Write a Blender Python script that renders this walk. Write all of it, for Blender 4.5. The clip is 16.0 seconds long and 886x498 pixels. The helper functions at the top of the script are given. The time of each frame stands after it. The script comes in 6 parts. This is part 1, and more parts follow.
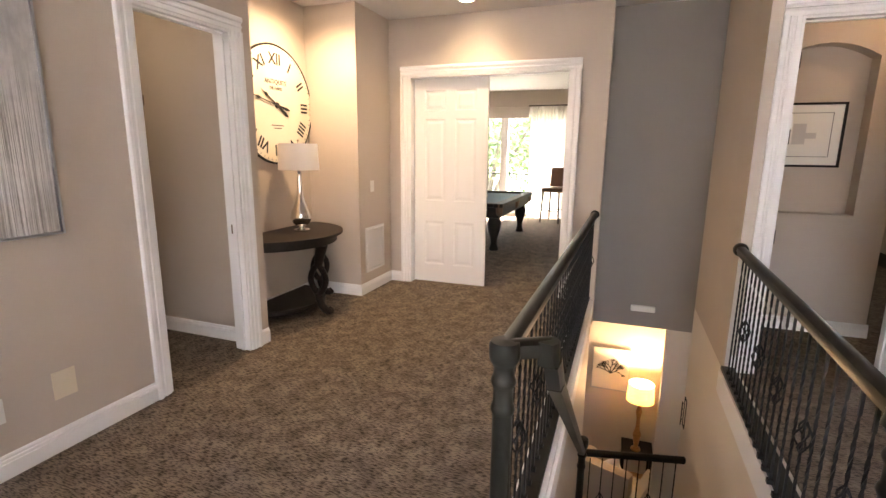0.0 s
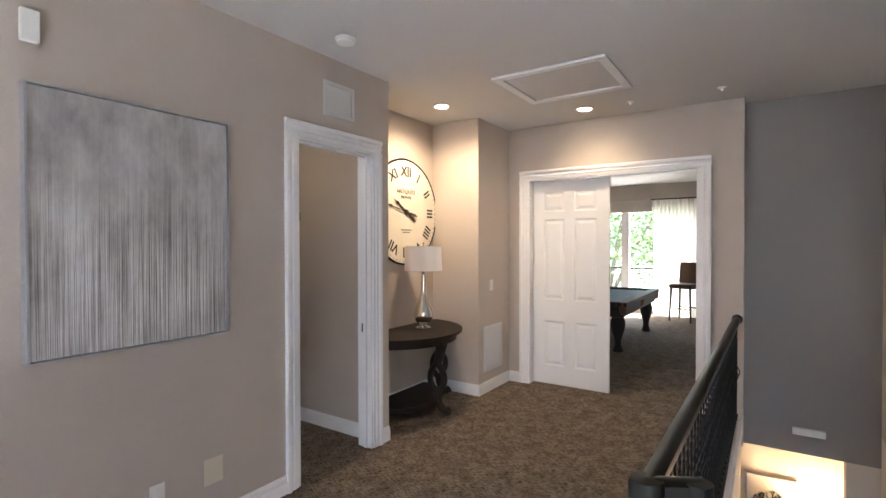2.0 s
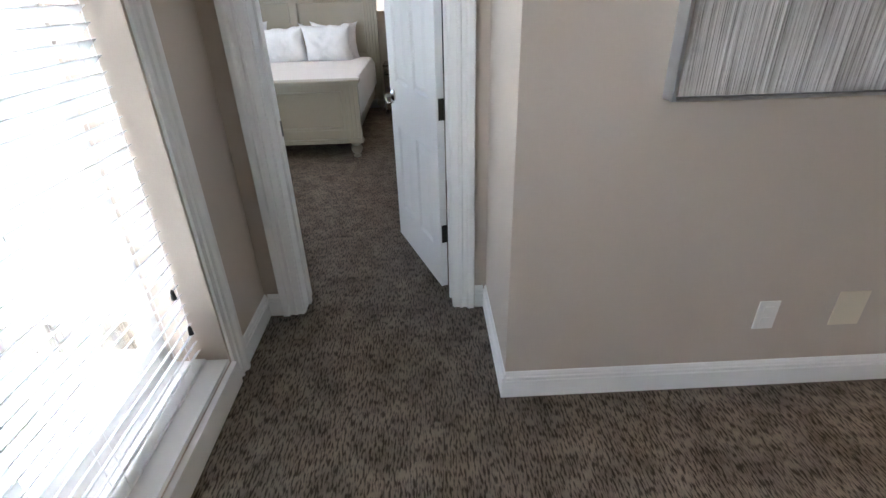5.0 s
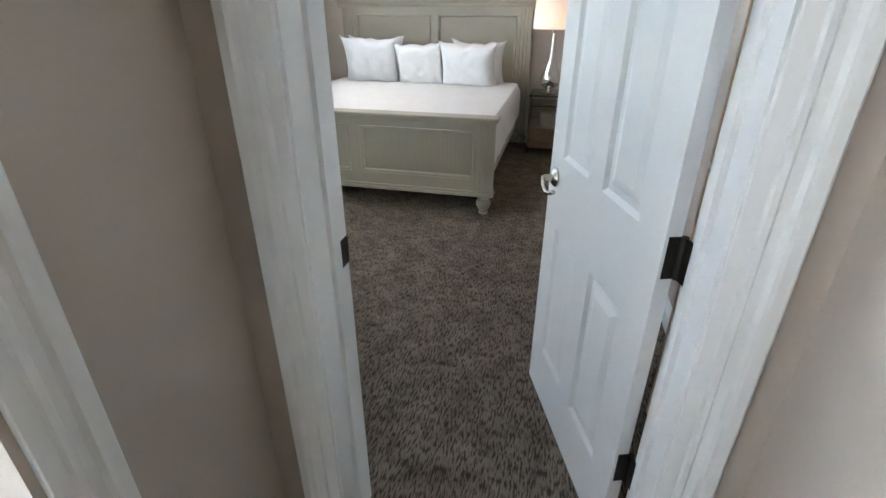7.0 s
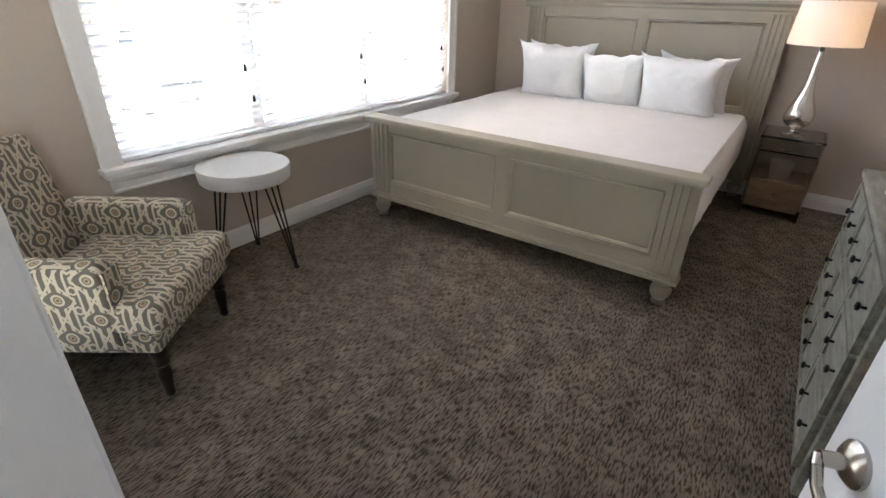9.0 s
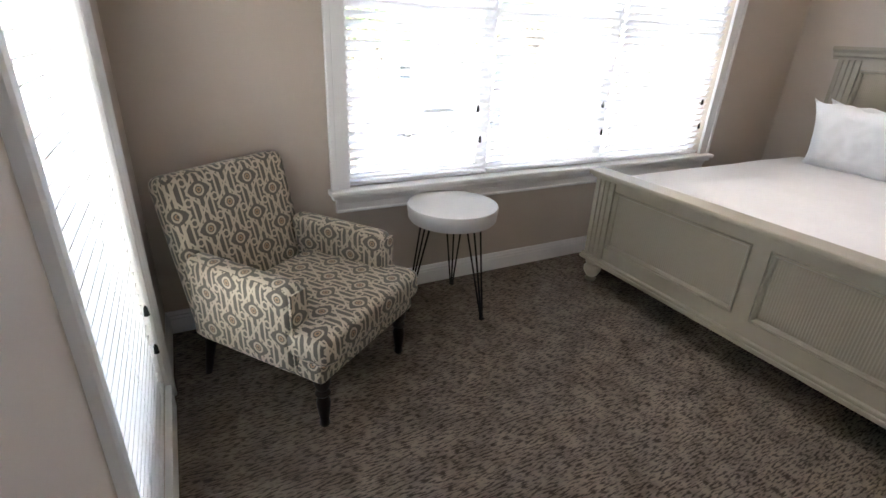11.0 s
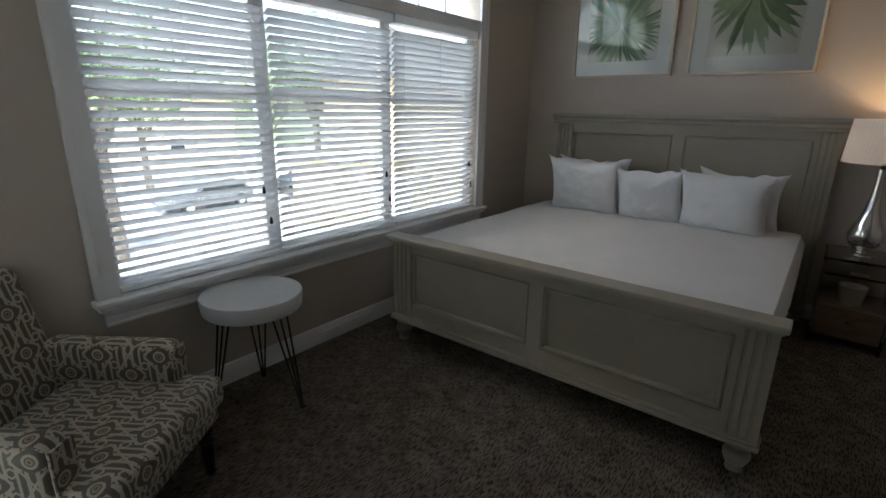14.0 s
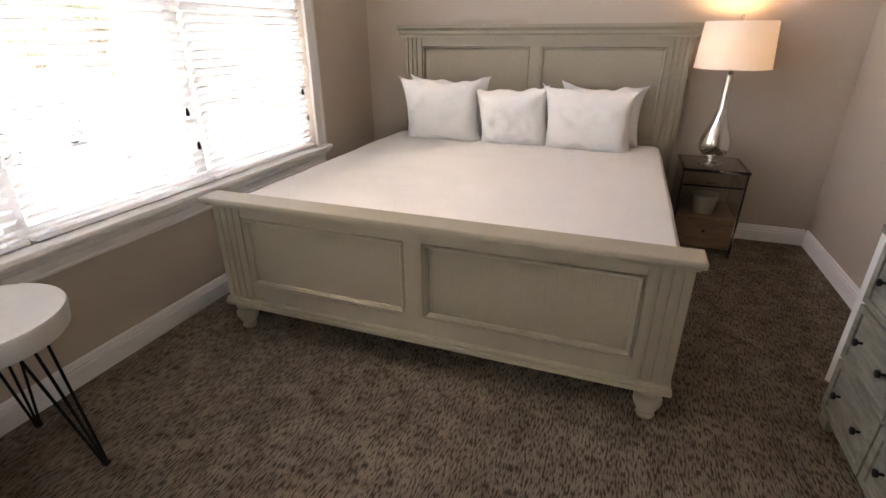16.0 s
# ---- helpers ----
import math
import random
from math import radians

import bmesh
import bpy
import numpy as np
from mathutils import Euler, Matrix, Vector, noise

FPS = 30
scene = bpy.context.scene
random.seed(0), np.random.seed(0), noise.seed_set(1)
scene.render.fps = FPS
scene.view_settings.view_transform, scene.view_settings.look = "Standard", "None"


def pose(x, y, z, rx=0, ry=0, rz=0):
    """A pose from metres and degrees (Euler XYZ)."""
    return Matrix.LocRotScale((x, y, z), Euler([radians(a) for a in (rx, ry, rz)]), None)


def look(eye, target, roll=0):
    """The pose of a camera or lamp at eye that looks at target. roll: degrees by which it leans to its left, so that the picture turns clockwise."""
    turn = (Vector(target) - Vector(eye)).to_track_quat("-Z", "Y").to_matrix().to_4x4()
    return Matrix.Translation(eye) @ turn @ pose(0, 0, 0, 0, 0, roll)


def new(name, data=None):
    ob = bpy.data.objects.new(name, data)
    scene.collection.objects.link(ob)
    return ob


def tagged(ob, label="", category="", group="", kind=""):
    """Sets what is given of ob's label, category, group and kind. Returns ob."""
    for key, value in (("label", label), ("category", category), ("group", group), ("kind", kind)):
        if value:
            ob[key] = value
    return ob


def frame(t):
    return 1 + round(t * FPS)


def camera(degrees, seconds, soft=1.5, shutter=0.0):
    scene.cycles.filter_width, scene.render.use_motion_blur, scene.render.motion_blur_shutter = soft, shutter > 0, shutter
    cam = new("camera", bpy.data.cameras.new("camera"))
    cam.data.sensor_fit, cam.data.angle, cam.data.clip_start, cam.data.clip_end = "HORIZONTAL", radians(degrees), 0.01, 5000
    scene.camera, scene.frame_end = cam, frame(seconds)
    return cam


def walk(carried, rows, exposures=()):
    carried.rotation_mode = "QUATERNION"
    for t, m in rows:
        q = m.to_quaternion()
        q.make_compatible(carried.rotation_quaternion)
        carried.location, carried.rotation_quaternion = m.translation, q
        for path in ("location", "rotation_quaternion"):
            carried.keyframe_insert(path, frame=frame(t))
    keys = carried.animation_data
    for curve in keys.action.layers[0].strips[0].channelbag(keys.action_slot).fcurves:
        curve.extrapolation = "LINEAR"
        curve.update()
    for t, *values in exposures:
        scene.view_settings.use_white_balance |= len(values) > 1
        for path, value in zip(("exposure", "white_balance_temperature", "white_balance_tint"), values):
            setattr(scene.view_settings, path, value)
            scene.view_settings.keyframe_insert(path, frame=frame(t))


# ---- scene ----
cam = camera(84.9, 16.0)
PATH = [
    (0, (0.551, 0.422, 1.588), (-0.126, 2.262, 1.194), 0.6),
    (0.5, (0.557, 0.421, 1.609), (0.021, 2.33, 1.347), 0.7),
    (1, (0.562, 0.429, 1.643), (0.005, 2.347, 1.542), -0.3),
    (1.5, (0.564, 0.403, 1.683), (-0.128, 2.278, 1.76), -0.6),
    (2, (0.52, 0.372, 1.684), (-0.59, 2.036, 1.659), -0.1),
    (2.5, (0.469, 0.391, 1.629), (-0.931, 1.806, 1.44), -0.3),
    (3, (0.38, 0.438, 1.536), (-1.203, 1.594, 1.138), -1.0),
    (3.5, (0.127, 0.482, 1.51), (-1.565, 1.364, 0.908), -0.9),
    (4, (-0.141, 0.479, 1.501), (-1.902, 1.059, 0.75), -0.6),
    (4.2, (-0.261, 0.478, 1.485), (-2.035, 0.924, 0.677), -0.7),
    (6.3, (-1.565, 0.244, 1.454), (-3.299, -0.122, 0.526), -0.6),
    (6.5, (-1.726, 0.256, 1.458), (-3.456, -0.161, 0.545), -0.2),
    (7, (-1.989, 0.21, 1.448), (-3.728, -0.203, 0.551), 0.1),
    (7.5, (-2.283, 0.117, 1.477), (-4.025, -0.301, 0.589), -0.2),
    (8, (-2.521, 0.08, 1.458), (-4.266, -0.322, 0.567), 0.1),
    (8.5, (-2.78, 0.068, 1.462), (-4.412, -0.648, 0.556), 0.4),
    (9, (-2.931, 0.014, 1.468), (-4.392, -0.999, 0.552), 1.5),
    (9.5, (-3.051, -0.086, 1.45), (-4.269, -1.381, 0.533), 2.0),
    (9.7, (-3.088, -0.14, 1.446), (-4.209, -1.517, 0.526), 2.3),
    (11.8, (-3.204, -0.242, 1.525), (-4.059, -1.899, 0.801), 2.1),
    (12, (-3.201, -0.254, 1.547), (-4.123, -1.894, 0.869), 1.9),
    (12.5, (-3.207, -0.248, 1.576), (-4.293, -1.832, 1.016), 1.4),
    (13, (-3.199, -0.22, 1.572), (-4.447, -1.706, 1.091), 1.0),
    (13.5, (-3.2, -0.212, 1.568), (-4.602, -1.546, 1.063), 1.1),
    (14, (-3.222, -0.204, 1.542), (-4.73, -1.393, 0.985), 0.9),
    (14.5, (-3.294, -0.23, 1.509), (-4.861, -1.293, 0.863), 0.5),
    (15, (-3.481, -0.305, 1.494), (-5.078, -1.249, 0.746), 0.3),
    (15.5, (-3.653, -0.377, 1.469), (-5.291, -1.198, 0.668), -0.4),
    (16, (-3.719, -0.542, 1.451), (-5.435, -1.171, 0.64), -0.2),
]
EXPO = [
    (0, 4.6, 7000, 17), (1.0, 4.25, 6500, 16), (1.5, 4.15, 6300, 14), (2.5, 4.2, 5600, 9), (3.0, 4.5, 5700, 8), (4, 4.65, 5900, 9), (6.3, 3.65, 5800, 0), (6.6, 3.85, 5800, 1), (7.2, 4.4, 5950, 2), (8.0, 4.25, 6050, 3), (8.5, 4.45, 6000, 3), (9, 4.2, 6300, 8), (9.7, 4.2, 6300, 8),
    (11.8, 3.6, 6100, 10), (12.5, 2.5, 5900, 3), (13, 1.85, 5750, 1), (13.5, 1.65, 5700, 1), (14, 2.2, 5900, 2), (14.5, 3.3, 6800, 13), (15.5, 3.6, 7100, 14), (16, 3.95, 7200, 14),
]
walk(cam, [(t, look(eye, target, roll)) for t, eye, target, roll in PATH], EXPO)

# ---- world and lights ----
world = bpy.data.worlds.new("world")
scene.world = world
world.use_nodes = True
wn = world.node_tree
sky = wn.nodes.new("ShaderNodeTexSky")
sky.sky_type = "NISHITA"
sky.sun_disc = False
sky.sun_elevation, sky.sun_rotation = radians(58), radians(150)
sky.dust_density = 3.0
wn.nodes["Background"].inputs[1].default_value = 0.15
wn.links.new(sky.outputs[0], wn.nodes["Background"].inputs[0])
sun_data = bpy.data.lights.new("sun", "SUN")
sun_data.energy, sun_data.angle, sun_data.color = 4.5, radians(4), (1.0, 0.95, 0.88)
sun = new("sun", sun_data)
sun.matrix_world = look((0, 0, 0), (-0.35, -0.55, -1.2))


def lamp(name, kind, m, energy, color, size):
    data = bpy.data.lights.new(name, kind)
    data.energy, data.color = energy, color
    if kind == "AREA":
        data.shape = "RECTANGLE"
        data.size, data.size_y = size
    elif kind == "SPOT":
        data.spot_size, data.spot_blend, data.shadow_soft_size = radians(size[0]), 1.0, size[1]
    else:
        data.shadow_soft_size = size
    ob = new(name, data)
    ob.matrix_world = m
    return ob


WARM = (1.0, 0.72, 0.44)
lamp("downlight_lamp", "SPOT", look((-2.18, 4.40, 3.0), (-2.3, 4.45, 0)), 8.0, WARM, (156, 0.05))
lamp("downlight_lamp", "SPOT", look((-1.026, 5.30, 3.0), (-1.02, 5.32, 0)), 2.6, WARM, (142, 0.05))
lamp("bedside_bulb", "POINT", pose(-7.48, 0.065, 1.34), 2.3, (1.0, 0.62, 0.34), 0.07)
lamp("guest_lamp", "POINT", pose(2.75, 5.05, 2.95), 3.0, (1.0, 0.66, 0.36), 0.12)
# added fill that brightens the closet; no lamp is known there
lamp("closet_fill", "SPOT", look((-2.95, 2.7, 3.0), (-2.95, 2.75, 0)), 0.55, (1.0, 0.8, 0.6), (150, 0.05))
lamp("lower_bulb", "POINT", pose(1.03, 7.55, -1.8), 5.5, (1.0, 0.66, 0.34), 0.06)

# ---- materials ----


class Nodes:
    def __init__(self, name):
        self.mat = bpy.data.materials.new(name)
        self.mat.use_nodes = True
        self.t = self.mat.node_tree
        self.b = self.t.nodes["Principled BSDF"]
        self.co = self.t.nodes.new("ShaderNodeTexCoord")

    def n(self, kind, **inputs):
        node = self.t.nodes.new(kind)
        for k, v in inputs.items():
            node.inputs[int(k[1:]) if k[0] == "i" and k[1:].isdigit() else k].default_value = v
        return node

    def link(self, a, b):
        self.t.links.new(a, b)

    def math(self, op, a, b=0.0, c=None):
        node = self.t.nodes.new("ShaderNodeMath")
        node.operation = op
        for i, v in enumerate((a, b) if c is None else (a, b, c)):
            if isinstance(v, (int, float)):
                node.inputs[i].default_value = v
            else:
                self.link(v, node.inputs[i])
        return node.outputs[0]

    def mapped(self, scale, source="Object"):
        m = self.t.nodes.new("ShaderNodeMapping")
        m.inputs["Scale"].default_value = scale
        self.link(self.co.outputs[source], m.inputs["Vector"])
        return m.outputs[0]

    def noise(self, scale, detail=3.0, rough=0.55, stretch=(1, 1, 1), source="Object"):
        node = self.t.nodes.new("ShaderNodeTexNoise")
        node.inputs["Scale"].default_value = scale
        node.inputs["Detail"].default_value = detail
        node.inputs["Roughness"].default_value = rough
        self.link(self.mapped(stretch, source), node.inputs["Vector"])
        return node.outputs["Fac"]

    def ramp(self, fac, stops):
        r = self.t.nodes.new("ShaderNodeValToRGB")
        e = r.color_ramp.elements
        while len(e) < len(stops):
            e.new(0.5)
        for el, (p, c) in zip(e, stops):
            el.position, el.color = p, c
        self.link(fac, r.inputs[0])
        return r.outputs[0]

    def mix(self, fac, a, b, blend="MIX"):
        m = self.t.nodes.new("ShaderNodeMix")
        m.data_type, m.blend_type = "RGBA", blend
        for sock, v in ((m.inputs[0], fac), (m.inputs[6], a), (m.inputs[7], b)):
            if isinstance(v, (int, float, tuple)):
                sock.default_value = v
            else:
                self.link(v, sock)
        return m.outputs[2]

    def bump(self, height, strength=0.2, distance=0.01):
        b = self.t.nodes.new("ShaderNodeBump")
        b.inputs["Strength"].default_value, b.inputs["Distance"].default_value = strength, distance
        self.link(height, b.inputs["Height"])
        self.link(b.outputs[0], self.b.inputs["Normal"])

    def set(self, color=None, rough=0.5, metal=0.0, **more):
        if color is not None:
            if isinstance(color, tuple):
                self.b.inputs["Base Color"].default_value = color
            else:
                self.link(color, self.b.inputs["Base Color"])
        if isinstance(rough, (int, float)):
            self.b.inputs["Roughness"].default_value = rough
        else:
            self.link(rough, self.b.inputs["Roughness"])
        self.b.inputs["Metallic"].default_value = metal
        for k, v in more.items():
            self.b.inputs[k.replace("_", " ")].default_value = v
        return self.mat


def shade(c, f):
    return (min(1, c[0] * f), min(1, c[1] * f), min(1, c[2] * f), 1)


def painted(name, color, rough=0.6, vary=0.06, grain=60.0, bump=0.08):
    m = Nodes(name)
    big = m.noise(1.3, 4)
    fine = m.noise(grain, 2)
    col = m.ramp(big, [(0.3, shade(color, 1 - vary)), (0.7, shade(color, 1 + vary))])
    m.bump(fine, bump, 0.004)
    return m.set(col, m.math("MULTIPLY_ADD", big, 0.2, rough - 0.1))


def metal(name, color, rough):
    m = Nodes(name)
    f = m.noise(25, 4)
    return m.set(color, m.math("MULTIPLY_ADD", f, 0.2, rough - 0.08), 1.0)


def wood(name, dark, light, rough=0.4, stretch=(2, 18, 18), scale=3.0):
    m = Nodes(name)
    a = m.noise(scale, 6, 0.6, stretch)
    b = m.noise(scale * 9, 3, 0.6, stretch)
    col = m.ramp(m.math("MULTIPLY_ADD", b, 0.3, m.math("MULTIPLY", a, 0.8)), [(0.35, dark), (0.65, light)])
    m.bump(b, 0.15, 0.002)
    return m.set(col, rough)


WALL = painted("wall_paint", (0.51, 0.44, 0.37, 1), 0.62, 0.035, 140, 0.12)
STAIR_WALL = painted("pale_stairwell_paint", (0.72, 0.66, 0.58, 1), 0.55, 0.03, 140, 0.1)
# wall paint darkened and greyed: the stairwell's shade put into the colour
SHADED_WALL = painted("shaded_wall_paint", (0.265, 0.246, 0.228, 1), 0.62, 0.03, 140, 0.12)
CEIL = painted("ceiling_paint", (0.62, 0.60, 0.57, 1), 0.75, 0.02, 90, 0.3)
TRIM = painted("trim_paint", (0.80, 0.795, 0.785, 1), 0.5, 0.005, 25, 0.0)
DOOR = painted("door_paint", (0.80, 0.80, 0.79, 1), 0.45, 0.005, 25, 0.0)
BEDPAINT = painted("sage_putty_paint", (0.345, 0.308, 0.238, 1), 0.4, 0.05, 70, 0.05)
BLACK = painted("blackened_iron", (0.008, 0.0075, 0.007, 1), 0.6, 0.2, 80, 0.1)
RAILW = painted("dark_grey_stained_wood", (0.014, 0.013, 0.010, 1), 0.42, 0.25, 30, 0.05)
DARKWOOD = wood("espresso_wood", (0.008, 0.006, 0.005, 1), (0.022, 0.014, 0.010, 1), 0.5)
for _m in (RAILW, DARKWOOD, BLACK):
    [n for n in _m.node_tree.nodes if n.type == "BSDF_PRINCIPLED"][0].inputs["Specular IOR Level"].default_value = 0.25
NICKEL = metal("satin_nickel", (0.50, 0.47, 0.43, 1), 0.2)
BRONZE = metal("oil_bronze", (0.05, 0.045, 0.04, 1), 0.42)
CHROME = metal("mercury_silver", (0.78, 0.76, 0.73, 1), 0.12)
PLASTIC = painted("white_plastic", (0.75, 0.74, 0.70, 1), 0.35, 0.02, 60, 0.02)
CREAMPLATE = painted("cream_plastic", (0.68, 0.60, 0.46, 1), 0.4, 0.02, 60, 0.02)
SHADE_FABRIC = painted("white_lamp_linen", (0.82, 0.78, 0.72, 1), 0.8, 0.03, 200, 0.3)
GOLDFRAME = painted("champagne_frame", (0.55, 0.47, 0.36, 1), 0.35, 0.1, 60, 0.1)
SILVERFRAME = metal("brushed_silver_frame", (0.55, 0.57, 0.6, 1), 0.35)
MAT_WHITE = painted("picture_mat", (0.8, 0.79, 0.75, 1), 0.7, 0.02, 300, 0.05)
PRINT_PAPER = painted("print_paper", (0.70, 0.68, 0.60, 1), 0.8, 0.03, 300, 0.0)
CONCRETE = painted("pale_stone_top", (0.58, 0.57, 0.56, 1), 0.55, 0.08, 40, 0.1)


def glass_material(name, rough=0.0, color=(1, 1, 1, 1)):
    m = Nodes(name)
    return m.set(color, rough, 0.0, Transmission_Weight=1.0, IOR=1.45)


GLASS = glass_material("clear_glass")


def thin_glass():
    m = Nodes("picture_glazing")
    f = m.n("ShaderNodeFresnel", IOR=1.45)
    clear = m.t.nodes.new("ShaderNodeBsdfTransparent")
    gloss = m.n("ShaderNodeBsdfGlossy", Roughness=0.0)
    both = m.t.nodes.new("ShaderNodeMixShader")
    m.link(f.outputs[0], both.inputs[0])
    m.link(clear.outputs[0], both.inputs[1])
    m.link(gloss.outputs[0], both.inputs[2])
    m.link(both.outputs[0], m.t.nodes["Material Output"].inputs["Surface"])
    return m.mat


GLAZING = thin_glass()


def carpet_material(name, dark, mid, light):
    m = Nodes(name)
    dash = m.noise(1.0, 1.0, 0.5, (29, 138, 1))
    pile = m.noise(420, 2)
    broad = m.noise(2.2, 4, 0.6)
    clump = m.noise(14.0, 3, 0.6)
    v = m.math("ADD", m.math("MULTIPLY_ADD", clump, 0.2, -0.10), m.math("ADD", dash, m.math("MULTIPLY_ADD", pile, 0.1, -0.05)))
    col = m.ramp(v, [(0.37, dark), (0.44, mid), (0.53, light)])
    col = m.mix(m.math("MULTIPLY", m.math("MULTIPLY", broad, pile), 0.4), col, mid)
    nap = m.noise(7.0, 4, 0.65)
    col = m.mix(1.0, col, m.ramp(nap, [(0.35, (0.72, 0.72, 0.72, 1)), (0.65, (1.25, 1.25, 1.25, 1))]), "MULTIPLY")
    m.bump(v, 0.7, 0.010)
    return m.set(col, 0.95, 0.0, Specular_IOR_Level=0.15)


CARPET = carpet_material("cut_loop_carpet", (0.046, 0.036, 0.028, 1), (0.100, 0.081, 0.064, 1), (0.190, 0.153, 0.120, 1))


def linen_material(name, color, ridge):
    m = Nodes(name)
    w = m.t.nodes.new("ShaderNodeTexWave")
    w.inputs["Scale"].default_value = ridge
    w.bands_direction = "X"
    m.link(m.mapped((1, 1, 1)), w.inputs["Vector"])
    soft = m.noise(5, 4)
    fine = m.noise(500, 2)
    h = m.math("ADD", m.math("MULTIPLY", w.outputs["Fac"], 0.35 if ridge else 0.0), m.math("ADD", m.math("MULTIPLY", soft, 0.6), m.math("MULTIPLY", fine, 0.15)))
    m.bump(h, 0.55, 0.015)
    col = m.ramp(soft, [(0.3, shade(color, 0.95)), (0.7, color)])
    return m.set(col, 0.9, 0.0, Sheen_Weight=0.2)


SHEET = linen_material("ribbed_white_coverlet", (0.78, 0.76, 0.74, 1), 22.0)
PILLOWCASE = linen_material("white_pillow_cotton", (0.84, 0.84, 0.84, 1), 0.0)


def fabric_material():
    m = Nodes("trellis_print_upholstery")
    uv = m.co.outputs["UV"]
    sep = m.t.nodes.new("ShaderNodeSeparateXYZ")
    m.link(uv, sep.inputs[0])
    P, Q = 0.125, 0.165
    u = m.math("DIVIDE", sep.outputs[0], P)
    v = m.math("DIVIDE", sep.outputs[1], Q)
    # half-drop repeat of rings, linked by bent bands, over groups of upright bars
    col_i = m.math("FLOOR", u)
    half = m.math("MULTIPLY", m.math("MODULO", m.math("ABSOLUTE", col_i), 2.0), 0.5)
    fu = m.math("SUBTRACT", m.math("FRACT", u), 0.5)
    fv = m.math("SUBTRACT", m.math("FRACT", m.math("ADD", v, half)), 0.5)
    du, dv = m.math("MULTIPLY", fu, P), m.math("MULTIPLY", fv, Q)
    r = m.math("SQRT", m.math("ADD", m.math("MULTIPLY", du, du), m.math("MULTIPLY", dv, dv)))
    au, av = m.math("ABSOLUTE", du), m.math("ABSOLUTE", dv)

    def band(x, at, w):
        return m.math("LESS_THAN", m.math("ABSOLUTE", m.math("SUBTRACT", x, at)), w)
    ring = band(r, 0.020, 0.0042)
    dot = band(r, 0.0085, 0.0028)
    bu, bv = m.math("SUBTRACT", au, P / 2), m.math("SUBTRACT", av, Q / 4)
    r2 = m.math("MAXIMUM", m.math("MULTIPLY", m.math("ABSOLUTE", bu), 1.1), m.math("MULTIPLY_ADD", m.math("ABSOLUTE", bu), 0.5, m.math("MULTIPLY", m.math("ABSOLUTE", bv), 0.9)))
    node = band(r2, 0.0145, 0.0038)
    slant = m.math("ADD", m.math("MULTIPLY", au, 0.66), m.math("MULTIPLY", m.math("ABSOLUTE", m.math("SUBTRACT", av, 0.028)), -1.0))
    link = m.math("MULTIPLY", band(slant, 0.020, 0.0045), m.math("MULTIPLY", m.math("GREATER_THAN", r, 0.020), m.math("GREATER_THAN", r2, 0.0145)))
    hexd = m.math("ADD", m.math("MULTIPLY", au, 0.85), m.math("MULTIPLY", av, 0.60))
    hexa = m.math("MULTIPLY", band(hexd, 0.049, 0.0042), m.math("GREATER_THAN", r2, 0.0145))
    stripe = band(m.math("FRACT", m.math("MULTIPLY", u, 4.0)), 0.5, 0.20)
    zone = m.math("MULTIPLY", m.math("GREATER_THAN", m.math("MULTIPLY_ADD", au, 0.6, av), 0.042), m.math("LESS_THAN", au, 0.050))
    bars = m.math("MULTIPLY", stripe, zone)
    cream = m.math("MAXIMUM", m.math("MAXIMUM", m.math("MAXIMUM", ring, node), link), m.math("MAXIMUM", hexa, bars))
    weave = m.noise(300, 2)
    tan = m.mix(dot, (0.078, 0.069, 0.054, 1), (0.36, 0.235, 0.135, 1))
    base = m.mix(cream, tan, (0.48, 0.41, 0.31, 1))
    base = m.mix(m.math("MULTIPLY", weave, 0.25), base, (0.3, 0.27, 0.22, 1))
    m.bump(m.math("ADD", m.math("MULTIPLY", weave, 0.6), m.math("MULTIPLY", cream, 0.3)), 0.25, 0.004)
    return m.set(base, 0.9, 0.0, Sheen_Weight=0.2)


FABRIC = fabric_material()


def drip_art():
    m = Nodes("dripped_grey_canvas")
    a = m.noise(1.0, 5, 0.6, (1, 15, 0.6))
    b = m.noise(1.0, 3, 0.6, (1, 66, 0.9))
    c = m.noise(3.0, 5, 0.65, (1, 1.6, 0.8))
    sep = m.t.nodes.new("ShaderNodeSeparateXYZ")
    m.link(m.co.outputs["Object"], sep.inputs[0])
    # streaks run out of an uneven upper band of poured paint
    edge = m.math("ADD", sep.outputs[2], m.math("MULTIPLY_ADD", a, 0.9, -0.45))
    run = m.math("MULTIPLY_ADD", edge, -2.2, 2.0)
    run = m.math("MINIMUM", m.math("MAXIMUM", run, 0.10), 1.0)
    lines = m.math("MULTIPLY_ADD", m.math("SUBTRACT", m.math("ADD", m.math("MULTIPLY", a, 0.3), m.math("MULTIPLY", b, 0.7)), 0.5), run, 0.5)
    v = m.math("ADD", m.math("MULTIPLY", lines, 0.68), m.math("MULTIPLY", c, 0.37))
    col = m.ramp(v, [(0.38, (0.15, 0.134, 0.12, 1)), (0.485, (0.35, 0.328, 0.308, 1)), (0.63, (0.66, 0.64, 0.62, 1))])
    m.bump(lines, 1.0, 0.02)
    return m.set(col, 0.5)


def leaf_material(name, a, b):
    m = Nodes(name)
    f = m.noise(14, 4)
    info = m.t.nodes.new("ShaderNodeNewGeometry")
    col = m.ramp(m.math("MULTIPLY_ADD", info.outputs["Random Per Island"], 0.5, m.math("MULTIPLY", f, 0.5)), [(0.2, a), (0.8, b)])
    return m.set(col, 0.6)


